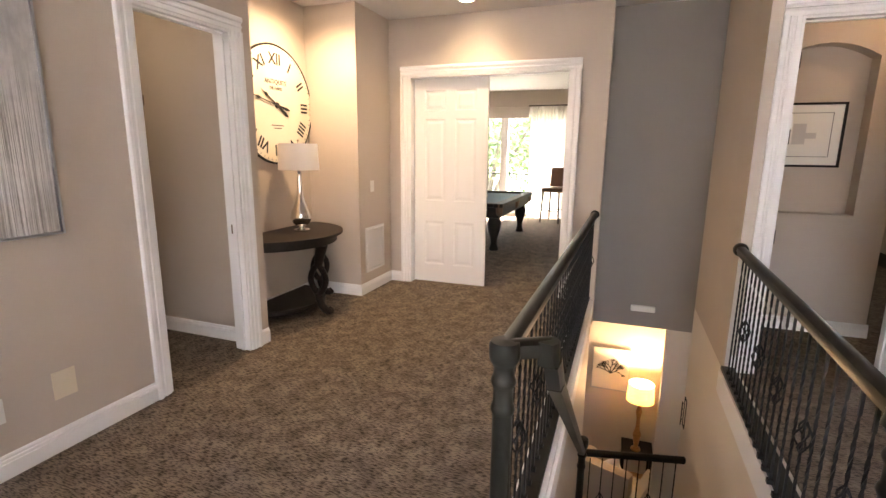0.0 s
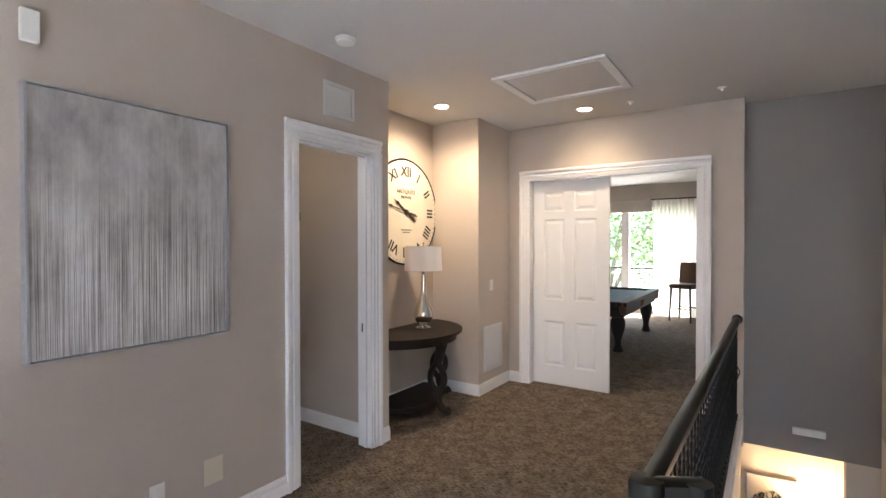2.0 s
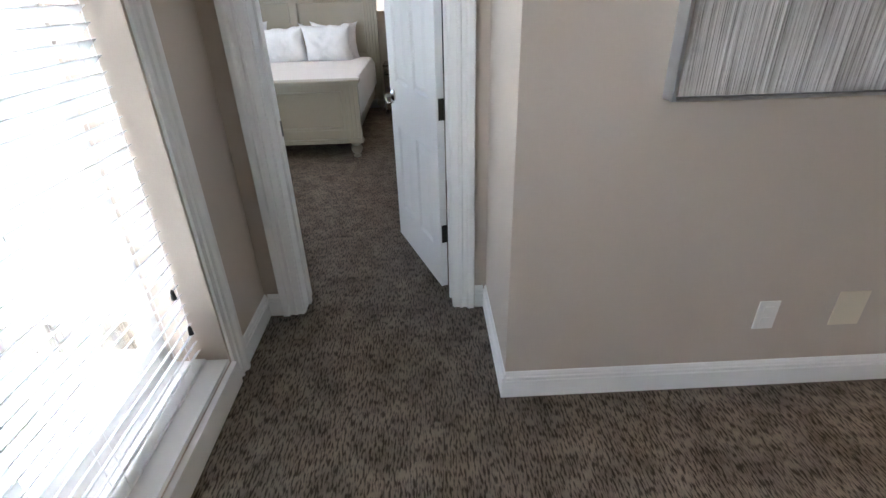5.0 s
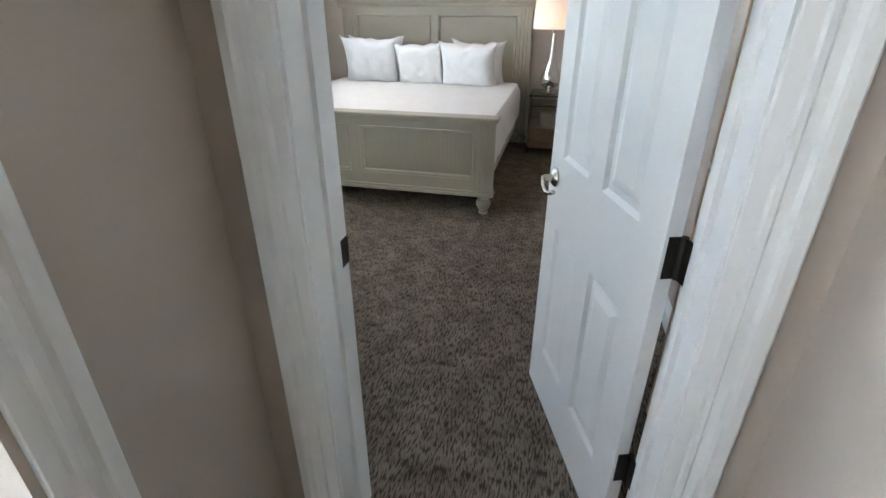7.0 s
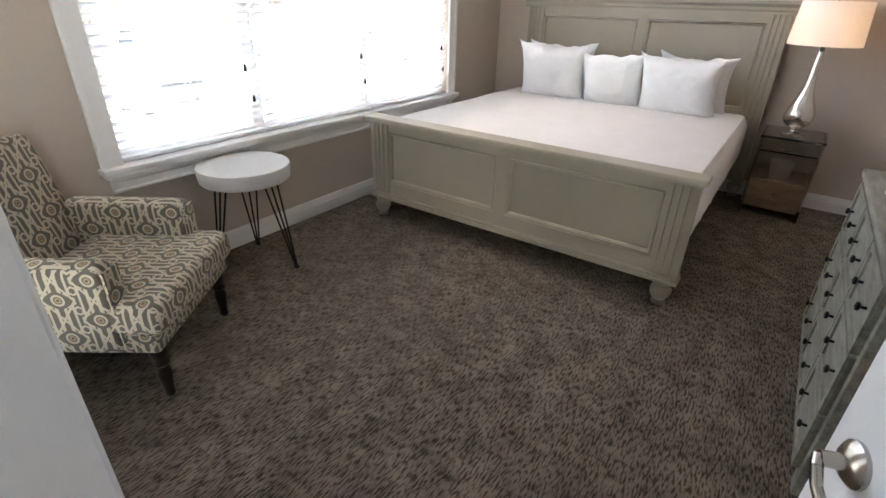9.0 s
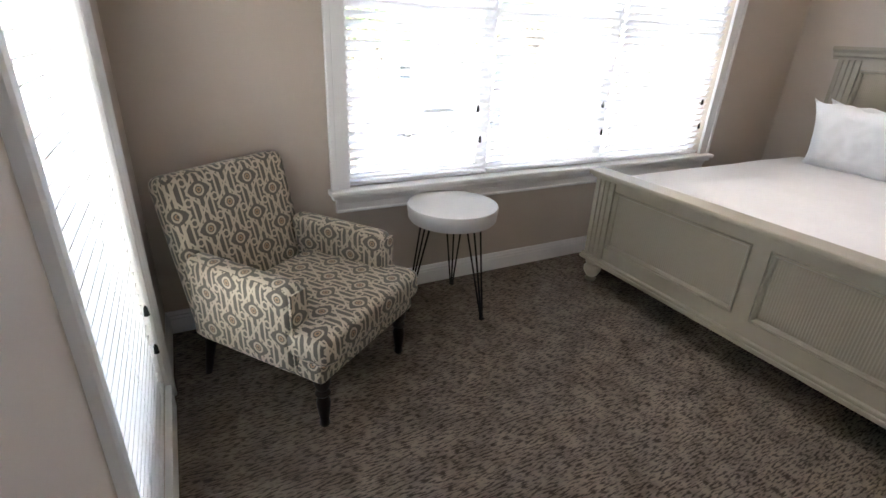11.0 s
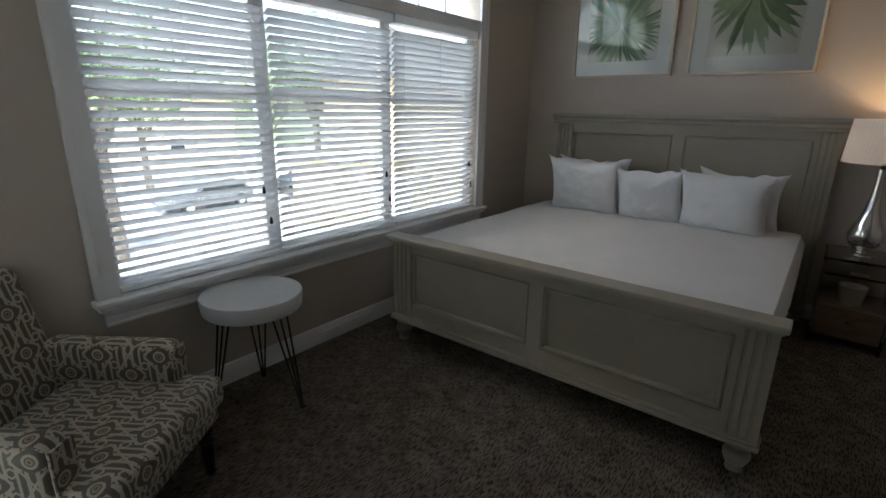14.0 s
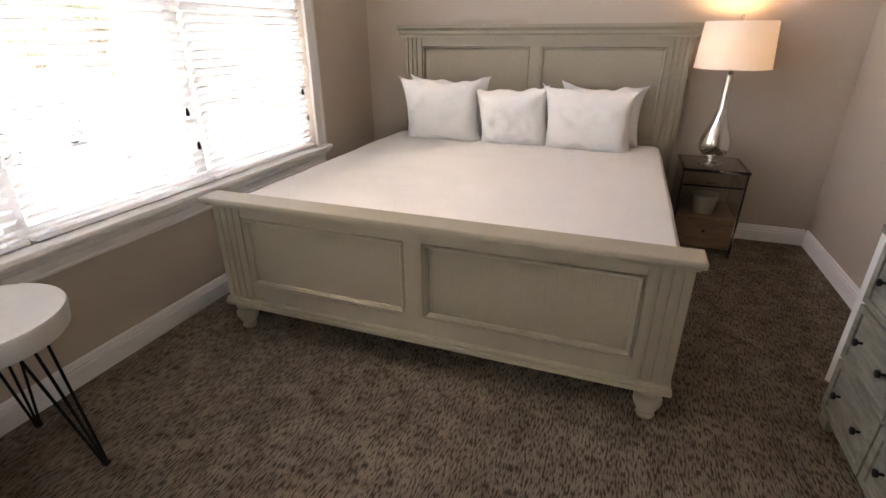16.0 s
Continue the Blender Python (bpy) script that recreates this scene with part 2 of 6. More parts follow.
DRIP = drip_art()
LEAFINK = leaf_material("green_leaf_print", (0.10, 0.19, 0.085, 1), (0.42, 0.50, 0.31, 1))
FOLIAGE = leaf_material("tree_leaves", (0.06, 0.11, 0.035, 1), (0.17, 0.25, 0.09, 1))
BARK = wood("tree_bark", (0.05, 0.04, 0.03, 1), (0.16, 0.13, 0.10, 1), 0.9)
ASPHALT = painted("pale_concrete_road", (0.36, 0.355, 0.35, 1), 0.9, 0.2, 30, 0.3)
GRASS = painted("lawn", (0.10, 0.13, 0.06, 1), 0.9, 0.3, 20, 0.5)
STUCCO = painted("ochre_stucco", (0.52, 0.42, 0.27, 1), 0.85, 0.06, 30, 0.4)
SHINGLE = painted("grey_shingle", (0.13, 0.13, 0.135, 1), 0.9, 0.2, 12, 0.4)
CARPAINT = painted("grey_car_paint", (0.12, 0.13, 0.14, 1), 0.25, 0.05, 10, 0.0)
CARPAINT2 = painted("dark_car_paint", (0.03, 0.035, 0.045, 1), 0.25, 0.05, 10, 0.0)
RUBBER = painted("tyre_rubber", (0.02, 0.02, 0.02, 1), 0.8, 0.1, 20, 0.1)
TINTED = Nodes("tinted_window").set((0.02, 0.025, 0.03, 1), 0.08)
FELT = painted("blue_grey_felt", (0.10, 0.15, 0.19, 1), 0.95, 0.06, 200, 0.2)
LEATHER = painted("tan_leather", (0.10, 0.05, 0.025, 1), 0.4, 0.2, 40, 0.2)
DRESSERPAINT = wood("weathered_grey_green_wood", (0.125, 0.122, 0.10, 1), (0.28, 0.272, 0.225, 1), 0.55, (3, 14, 14), 2.5)
WALNUT = wood("brown_walnut", (0.15, 0.095, 0.062, 1), (0.29, 0.195, 0.135, 1), 0.35, (12, 2, 12), 3.0)
BASKET = painted("silver_textured_pot", (0.42, 0.38, 0.31, 1), 0.45, 0.3, 90, 0.8)
CREAMUP = painted("cream_upholstery", (0.55, 0.49, 0.42, 1), 0.9, 0.06, 150, 0.2)
AGEDFACE = painted("aged_cream_clock_face", (0.72, 0.66, 0.54, 1), 0.6, 0.1, 8, 0.05)
INK = painted("black_ink", (0.012, 0.012, 0.012, 1), 0.6, 0.1, 50, 0.0)
# saturated so the block behind the bedroom door reads as warm light
HONEY = wood("honey_wood", (0.26, 0.125, 0.045, 1), (0.46, 0.25, 0.105, 1), 0.4)
BLINDW = painted("white_blind_slat", (0.82, 0.82, 0.82, 1), 0.45, 0.02, 60, 0.02)
_bt = BLINDW.node_tree
_tr, _mx = _bt.nodes.new("ShaderNodeBsdfTranslucent"), _bt.nodes.new("ShaderNodeMixShader")
_tr.inputs["Color"].default_value = (0.90, 0.91, 0.91, 1)
_mx.inputs[0].default_value = 0.45
_out = [n for n in _bt.nodes if n.type == "OUTPUT_MATERIAL"][0]
_src = _out.inputs["Surface"].links[0].from_socket
_bt.links.new(_src, _mx.inputs[1])
_bt.links.new(_tr.outputs[0], _mx.inputs[2])
_bt.links.new(_mx.outputs[0], _out.inputs["Surface"])
GRILLE = painted("white_grille_metal", (0.68, 0.67, 0.65, 1), 0.4, 0.02, 60, 0.02)

_em = Nodes("bulb_glow")
_em.b.inputs["Emission Color"].default_value = (1.0, 0.80, 0.55, 1)
_em.b.inputs["Emission Strength"].default_value = 6.0
GLOW = _em.mat


def shade_material(name, color, strength):
    m = Nodes(name)
    w = m.t.nodes.new("ShaderNodeTexWave")
    w.inputs["Scale"].default_value = 30.0
    m.link(m.mapped((1, 1, 0)), w.inputs["Vector"])
    m.bump(w.outputs["Fac"], 0.2, 0.003)
    tr = m.t.nodes.new("ShaderNodeBsdfTranslucent")
    tr.inputs[0].default_value = color
    mx = m.t.nodes.new("ShaderNodeMixShader")
    mx.inputs[0].default_value = strength
    m.set((0.80, 0.77, 0.73, 1), 0.85)
    m.link(m.b.outputs[0], mx.inputs[1])
    m.link(tr.outputs[0], mx.inputs[2])
    m.link(mx.outputs[0], m.t.nodes["Material Output"].inputs[0])
    return m.mat


CURTAIN = shade_material("sheer_cream_curtain", (0.9, 0.88, 0.80, 1), 0.55)
SHADE_LIT = shade_material("pleated_white_shade", (0.9, 0.87, 0.83, 1), 0.13)
SHADE_AMBER = shade_material("cream_burlap_shade", (0.9, 0.7, 0.42, 1), 0.22)

# ---- mesh helpers ----


def box(bm, x0, x1, y0, y1, z0, z1, bevel=0.0, seg=2):
    m = Matrix.Translation(((x0 + x1) / 2, (y0 + y1) / 2, (z0 + z1) / 2)) @ Matrix.Diagonal((abs(x1 - x0), abs(y1 - y0), abs(z1 - z0), 1))
    g = bmesh.ops.create_cube(bm, size=1, matrix=m)
    if bevel:
        edges = {e for v in g["verts"] for e in v.link_edges}
        bmesh.ops.bevel(bm, geom=list(edges), offset=bevel, segments=seg, affect="EDGES", profile=0.6)
    return bm


def tube(bm, p, q, r0, r1=None, n=12, cap=True):
    p, q = Vector(p), Vector(q)
    d = q - p
    m = Matrix.Translation((p + q) / 2) @ d.to_track_quat("Z", "Y").to_matrix().to_4x4()
    bmesh.ops.create_cone(bm, cap_ends=cap, segments=n, radius1=r0, radius2=r0 if r1 is None else r1, depth=d.length, matrix=m)
    return bm


def lathe(bm, profile, n=24, at=(0, 0, 0), turn=None):
    rings = []
    for r, z in profile:
        ring = []
        for i in range(n):
            a = 2 * math.pi * i / n
            v = Vector((r * math.cos(a), r * math.sin(a), z))
            if turn is not None:
                v = turn @ v
            ring.append(bm.verts.new(v + Vector(at)))
        rings.append(ring)
    for a, b in zip(rings, rings[1:]):
        for i in range(n):
            bm.faces.new((a[i], a[(i + 1) % n], b[(i + 1) % n], b[i]))
    for ring, flip in ((rings[0], True), (rings[-1], False)):
        if profile[0 if flip else -1][0] > 1e-4:
            bm.faces.new(ring[::-1] if flip else ring)
    return bm


def prism(bm, pts, axis, a, b):
    """Extrudes a flat outline (list of pairs) along an axis from a to b."""
    def put(p, w):
        return {"x": (w, p[0], p[1]), "y": (p[0], w, p[1]), "z": (p[0], p[1], w)}[axis]
    lo = [bm.verts.new(put(p, a)) for p in pts]
    hi = [bm.verts.new(put(p, b)) for p in pts]
    bm.faces.new(lo)
    bm.faces.new(hi)
    for i in range(len(pts)):
        j = (i + 1) % len(pts)
        bm.faces.new((lo[i], lo[j], hi[j], hi[i]))
    bmesh.ops.recalc_face_normals(bm, faces=bm.faces)
    return bm


def sweep(bm, path, r, n=8):
    for a, b in zip(path, path[1:]):
        tube(bm, a, b, r, r, n)
    for p in path[1:-1]:
        bmesh.ops.create_icosphere(bm, subdivisions=1, radius=r, matrix=Matrix.Translation(p))
    return bm


def shaped(ob, smooth):
    if smooth:
        for p in ob.data.polygons:
            p.use_smooth = True
    return ob


def box_uv(bm):
    uv = bm.loops.layers.uv.new("UVMap")
    for f in bm.faces:
        n = f.normal
        k = max(range(3), key=lambda i: abs(n[i]))
        for lp in f.loops:
            c = lp.vert.co
            lp[uv].uv = ((c.y, c.z), (c.x, c.z), (c.x, c.y))[k]


def mesh_object(name, bm, material, smooth=False):
    bm.normal_update()
    me = bpy.data.meshes.new(name)
    bm.to_mesh(me)
    bm.free()
    me.materials.append(material)
    ob = new(name, me)
    if smooth:
        me.set_sharp_from_angle(angle=radians(40)) if hasattr(me, "set_sharp_from_angle") else None
        shaped(ob, True)
        me.set_sharp_from_angle(angle=radians(40)) if hasattr(me, "set_sharp_from_angle") else None
    return ob


def part(name, bm, material, parent, label="", smooth=False):
    ob = mesh_object(name, bm, material, smooth)
    ob.parent = parent
    return tagged(ob, label) if label else ob


def share(name, source, parent, m):
    ob = new(name, source.data)
    ob.parent = parent
    ob.matrix_basis = m
    return ob


def thing(name, m, label, category, group="", kind=""):
    ob = new(name)
    ob.empty_display_size = 0.1
    ob.matrix_world = m
    return tagged(ob, label, category, group, kind)


def single(name, bm, material, label, category, group="", kind="", smooth=False, m=None):
    ob = mesh_object(name, bm, material, smooth)
    if m is not None:
        ob.matrix_world = m
    return tagged(ob, label, category, group, kind)


def B():
    return bmesh.new()


def boxes(*args, bevel=0.0):
    bm = B()
    for a in args:
        box(bm, *a, bevel=bevel)
    return bm


I4 = Matrix.Identity(4)

# ---- the shell ----
CEILZ = 3.05


def wall(name, axis, p0, p1, a0, a1, z0, z1, holes=(), material=WALL, label="greige painted plaster wall"):
    """axis: the direction along which it runs; p0..p1 its thickness; holes: (a0, a1, z0, z1)."""
    bm = B()

    def put(s, e, lo, hi):
        if e - s > 1e-4 and hi - lo > 1e-4:
            box(bm, *((s, e, p0, p1) if axis == "x" else (p0, p1, s, e)), lo, hi)
    at = a0
    for h0, h1, hz0, hz1 in sorted(holes):
        put(at, h0, z0, z1)
        put(h0, h1, z0, hz0)
        put(h0, h1, hz1, z1)
        at = h1
    put(at, a1, z0, z1)
    bmesh.ops.remove_doubles(bm, verts=bm.verts[:], dist=1e-5)
    return single(name, bm, material, label, "wall", kind="structure")


WX = -2.16
wall("wall_west", "y", WX - 0.14, WX, 0.67, 3.55, 0, CEILZ, [(2.585, 3.345, 0, 2.42)])
wall("wall_corridor", "x", 0.67, 0.81, -2.80, WX - 0.14, 0, CEILZ)
wall("wall_bedroom_east", "y", -2.97, -2.80, -2.84, 1.0, 0, CEILZ, [(-2.10, -1.20, 0.12, 2.42), (-0.283, 0.516, 0, 2.42)])
# the second opening is an unseen addition for more hall daylight
wall("wall_hall_south", "x", -0.74, -0.455, -2.80, 2.75, 0, CEILZ, [(-2.31, 0.10, 0.12, 2.42), (0.55, 2.40, 0.12, 2.42)])
wall("wall_bedroom_west", "y", -7.90, -7.76, -2.84, 1.0, 0, CEILZ)
wall("wall_bedroom_north", "x", 0.845, 1.0, -7.76, -2.97, 0, CEILZ)
wall("wall_nook_south", "x", 3.45, 3.55, -3.75, WX - 0.14, 0, CEILZ)
wall("wall_nook_back", "y", -2.85, -2.71, 3.55, 5.0, 0, CEILZ)
wall("wall_nook_north", "x", 5.0, 5.75, -2.85, -2.10, 0, CEILZ)
wall("wall_far", "x", 5.75, 5.89, -5.0, 0.345, 0, CEILZ, [(-1.845, -0.03, 0, 2.43)])
wall("wall_stair_corner", "x", 5.89, 6.0, 0.20, 0.345, -0.3, CEILZ)
wall("wall_stair_end", "x", 6.0, 6.14, 0.30, 1.51, -0.3, CEILZ, material=SHADED_WALL, label="stairwell end wall, its paint greyed for shade")
wall("wall_stair_east", "y", 1.37, 1.51, 4.35, 6.0, -0.02, CEILZ)
wall("wall_guest", "x", 4.35, 4.49, 1.51, 2.75, 0, CEILZ, [(1.548, 2.335, 0, 2.466)])
wall("wall_hall_east", "y", 2.62, 2.75, -0.50, 4.35, 0, CEILZ)
# closet
wall("wall_closet_back", "y", -3.75, -3.61, 1.0, 3.45, 0, CEILZ)
wall("wall_closet_south", "x", 1.0, 1.14, -3.61, -2.30, 0, CEILZ)
# game room
wall("wall_game_west", "y", -5.14, -5.0, 5.75, 12.64, 0, CEILZ)
wall("wall_game_east", "y", 0.20, 0.34, 6.14, 12.5, 0, CEILZ)
wall("wall_game_north", "x", 12.5, 12.64, -5.0, 0.34, 0, CEILZ, [(-4.0, -0.65, 0.08, 2.55)])
# guest room
wall("wall_guest_niche_end", "x", 5.72, 5.86, 1.51, 2.665, 0, CEILZ)
wall("wall_guest_west", "y", 1.37, 1.51, 6.14, 10.14, 0, CEILZ)
wall("wall_guest_north", "x", 10.0, 10.14, 1.51, 6.64, 0, CEILZ, [(4.42, 5.9, 0.95, 2.35)])
wall("wall_guest_east", "y", 6.5, 6.64, 4.35, 10.0, 0, CEILZ)
wall("wall_guest_south", "x", 4.35, 4.49, 2.75, 6.5, 0, CEILZ)
# stairwell and the room below
wall("wall_stair_west", "y", 0.20, 0.32, 1.70, 5.98, -3.4, -0.01, material=STAIR_WALL, label="white painted stairwell side wall")
wall("wall_stair_low_east", "y", 1.37, 1.48, 1.70, 8.0, -3.4, -0.02, material=STAIR_WALL, label="white painted stairwell side wall")
wall("wall_stair_south", "x", 1.56, 1.70, 0.20, 1.48, -3.4, -0.3)
wall("wall_lower_north", "x", 7.95, 8.09, -3.2, 1.37, -3.4, -0.3, material=STAIR_WALL, label="cream plaster wall of the room below")
wall("wall_lower_west", "y", -3.2, -3.06, 5.0, 7.95, -3.4, -0.3)
wall("wall_lower_south", "x", 5.0, 5.14, -3.06, 0.20, -3.4, -0.3)
wall("wall_lower_jamb", "x", 6.0, 6.14, 1.13, 1.37, -3.4, -0.3, material=STAIR_WALL)

# bedroom south wall with its arched window
WIN_L, WIN_R, SILL, BAR, SPRING, RISE = -3.945, -6.83, 0.682, 2.20, 2.465, 0.36


def arch_z(x):
    c, h = (WIN_L + WIN_R) / 2, (WIN_L - WIN_R) / 2
    rad = (h * h + RISE * RISE) / (2 * RISE)
    return SPRING + math.sqrt(max(0, rad * rad - (x - c) ** 2)) - (rad - RISE)


bm = boxes((-7.76, WIN_R, -2.840, -2.700, 0, CEILZ), (WIN_L, -2.97, -2.840, -2.700, 0, CEILZ), (WIN_R, WIN_L, -2.840, -2.700, 0, SILL))
NSEG = 24
for i in range(NSEG):
    xa, xb = (WIN_R + (WIN_L - WIN_R) * k / NSEG for k in (i, i + 1))
    prism(bm, [(xa, arch_z(xa)), (xb, arch_z(xb)), (xb, CEILZ), (xa, CEILZ)], "y", -2.840, -2.700)
bmesh.ops.remove_doubles(bm, verts=bm.verts[:], dist=1e-5)
single("wall_bedroom_south", bm, WALL, "greige painted wall with a wide arched window", "wall", kind="structure")

# guest room niche wall
bm = boxes((1.51, 1.72, 5.55, 5.72, 0, CEILZ), (2.435, 2.665, 5.55, 5.72, 0, CEILZ), (1.72, 2.435, 5.55, 5.72, 0, 1.08))
for i in range(12):
    xa, xb = 1.72 + 0.715 * i / 12, 1.72 + 0.715 * (i + 1) / 12
    za, zb = (2.39 + 0.12 * (1 - ((x - 2.0775) / 0.3575) ** 2) for x in (xa, xb))
    prism(bm, [(xa, za), (xb, zb), (xb, CEILZ), (xa, CEILZ)], "y", 5.55, 5.72)
bmesh.ops.remove_doubles(bm, verts=bm.verts[:], dist=1e-5)
single("wall_guest_niche", bm, WALL, "greige wall with a shallow arched niche", "wall", kind="structure")

# floors and ceilings
fl = boxes((-7.90, -2.94, -2.84, 1.0, -0.3, 0), (-2.94, 0.20, -0.74, 5.89, -0.3, 0), (0.20, 1.48, -0.74, 1.70, -0.3, 0), (1.48, 2.75, -0.74, 4.49, -0.3, 0),
           (-3.75, -2.94, 1.0, 5.89, -0.3, 0), (-5.14, 0.20, 5.89, 12.64, -0.3, 0), (1.51, 6.64, 4.49, 10.14, -0.3, 0), (1.48, 1.51, 4.35, 6.14, -0.3, -0.02))
single("floor", fl, CARPET, "mottled brown and grey cut-loop carpet", "floor", kind="structure")
single("floor_lower", boxes((-3.2, 1.48, 4.9, 8.09, -3.5, -3.4)), HONEY, "wooden floor of the room below", "floor", kind="structure")
for nm, args in (("ceiling_hall", (-2.85, 2.75, -0.74, 5.89, CEILZ, CEILZ + 0.1)), ("ceiling_bedroom", (-7.90, -2.85, -2.84, 1.0, CEILZ, CEILZ + 0.1)),
                 ("ceiling_closet", (-3.75, -2.85, 1.0, 5.89, CEILZ, CEILZ + 0.1)), ("ceiling_game", (-5.14, 0.4, 5.89, 12.64, CEILZ, CEILZ + 0.1)),
                 ("ceiling_stair", (0.4, 1.51, 5.89, 6.14, CEILZ, CEILZ + 0.1)), ("ceiling_guest", (1.51, 6.64, 4.49, 10.14, CEILZ, CEILZ + 0.1)),
                 ("ceiling_porch", (2.75, 6.64, 4.35, 4.49, CEILZ, CEILZ + 0.1))):
    single(nm, boxes(args), CEIL, "white textured plaster ceiling", "ceiling", kind="structure")
single("ceiling_lower", boxes((-3.2, 1.48, 6.14, 8.09, -0.3, -0.2)), CEIL, "white ceiling of the room below", "ceiling", kind="structure")


def baseboard(axis, face, out, a0, a1, z=0.0):
    """face: the wall's plane; out: +1 or -1, the side on which the room lies."""
    t = out * 0.016
    prof = [(face, z), (face + t, z), (face + t, z + 0.080), (face + t * 0.66, z + 0.082), (face + t * 0.66, z + 0.087), (face + t * 0.92, z + 0.089), (face + t * 0.92, z + 0.099), (face + t * 0.55, z + 0.102), (face + t * 0.55, z + 0.111), (face + t * 0.3, z + 0.121), (face, z + 0.123)]
    bm = B()
    if axis == "y":
        prism(bm, prof, "y", a0, a1)
    else:
        prism(bm, prof, "x", a0, a1)
    return single("baseboard", bm, TRIM, "white moulded baseboard along the wall", "baseboard", kind="structure")


for args in (("y", WX, 1, 0.67, 2.48), ("y", WX, 1, 3.452, 3.55), ("x", 0.67, -1, -2.80, WX + 0.016), ("x", 3.55, 1, -2.71, WX), ("y", -2.71, 1, 3.566, 4.984), ("x", 5.0, -1, -2.71, -2.10),
             ("y", -2.10, 1, 4.984, 5.75), ("x", 5.75, -1, -2.084, -1.955), ("x", 5.75, -1, 0.08, 0.20), ("x", -0.455, 1, -2.80, -2.42), ("x", -0.455, 1, 0.22, 0.43), ("x", -0.455, 1, 2.52, 2.62), ("y", 2.62, -1, -0.439, 4.334),
             ("x", 4.35, -1, 1.40, 1.45), ("x", 4.35, -1, 2.445, 2.62), ("y", -2.80, 1, -0.439, -0.377), ("y", -2.80, 1, 0.612, 0.654),
             ("x", -2.70, 1, -7.76, -2.97), ("y", -7.76, 1, -2.684, 0.829), ("x", 0.845, -1, -7.76, -2.97), ("y", -2.97, -1, -2.684, -2.205), ("y", -2.97, -1, -1.095, -0.377), ("y", -2.97, -1, 0.612, 0.829),
             ("x", 3.45, -1, -3.61, -2.30), ("y", -3.61, 1, 1.14, 3.434), ("x", 5.55, -1, 1.51, 2.681), ("x", 12.5, -1, -0.54, 0.2), ("y", 0.2, -1, 6.14, 12.48), ("y", -2.3, -1, 1.14, 2.48)):
    baseboard(*args)


CASING = [(0, 0), (0, 0.010), (0.002, 0.012), (0.030, 0.012), (0.034, 0.019), (0.044, 0.019), (0.050, 0.013), (0.066, 0.015), (0.072, 0.026), (0.080, 0.028), (0.099, 0.027), (0.105, 0.021), (0.105, 0)]


def casing(axis, face, out, a0, a1, top, z0=0.0, w=0.105, head=True):
    """Moulded trim round an opening: two legs and a head, mitred by a butt joint."""
    root = thing("trim", I4, "white moulded casing round the opening", "trim", kind="structure")
    o = out

    def leg(s, e, inner_is_low):
        # stepped moulding: thin at the opening, thick outside
        prof = CASING
        pts = []
        for d, h in prof:
            a = s + d if inner_is_low else e - d
            pts.append((a, face + o * h) if axis == "x" else (face + o * h, a))
        bm = B()
        prism(bm, pts, "z", z0, top)
        part("leg", bm, TRIM, root)
    leg(a0 - w, a0, False)
    leg(a1, a1 + w, True)
    if head:
        prof = CASING
        bm = B()
        pts = [(face + o * h, top + d) for d, h in prof]
        prism(bm, pts, "y" if axis == "y" else "x", a0 - w, a1 + w)
        part("head", bm, TRIM, root)
    return root


def jamb(axis, p0, p1, a0, a1, top, z0=0.0, stop=None):
    """Boards that line an opening through a wall."""
    root = thing("trim", I4, "white painted jamb lining the doorway", "trim", kind="structure")
    t = 0.018

    def put(s, e, lo, hi, q0, q1, nm):
        part(nm, boxes((s, e, q0, q1, lo, hi) if axis == "x" else (q0, q1, s, e, lo, hi)), TRIM, root)
    put(a0 - 0.0, a0 + t, z0, top, p0 - 0.002, p1 + 0.002, "side")
    put(a1 - t, a1 + 0.0, z0, top, p0 - 0.002, p1 + 0.002, "side")
    put(a0 + t, a1 - t, top - t, top, p0 - 0.002, p1 + 0.002, "top")
    if stop is not None:
        put(a0 + t, a0 + t + 0.012, z0, top - t, stop - 0.018, stop + 0.018, "stop")
        put(a1 - t - 0.012, a1 - t, z0, top - t, stop - 0.018, stop + 0.018, "stop")
        put(a0 + t + 0.012, a1 - t - 0.012, top - t - 0.012, top - t, stop - 0.018, stop + 0.018, "stop")
    return root


casing("y", WX, 1, 2.585, 3.345, 2.42)
jamb("y", WX - 0.14, WX, 2.585, 3.345, 2.42, stop=WX - 0.06)
casing("x", 5.75, -1, -1.845, -0.03, 2.43)
jamb("x", 5.75, 5.89, -1.845, -0.03, 2.43)
casing("x", 4.35, -1, 1.548, 2.335, 2.466)
jamb("x", 4.35, 4.49, 1.548, 2.335, 2.466, stop=4.42)
casing("y", -2.80, 1, -0.271, 0.504, 2.408)
casing("y", -2.97, -1, -0.271, 0.504, 2.408)
jamb("y", -2.97, -2.80, -0.283, 0.516, 2.42, stop=-2.895)
casing("x", -0.455, 1, -2.31, 0.10, 2.42)
casing("x", -0.455, 1, 0.55, 2.40, 2.42)
casing("y", -2.97, -1, -2.10, -1.20, 2.42)
single("trim", boxes((-2.31, 0.10, -0.455, -0.43, 0.0, 0.115), bevel=0.004), TRIM, "white threshold board under the tall window", "trim", kind="structure")
single("trim", boxes((-2.995, -2.97, -2.10, -1.20, 0.0, 0.115), bevel=0.004), TRIM, "white threshold board under the tall window", "trim", kind="structure")


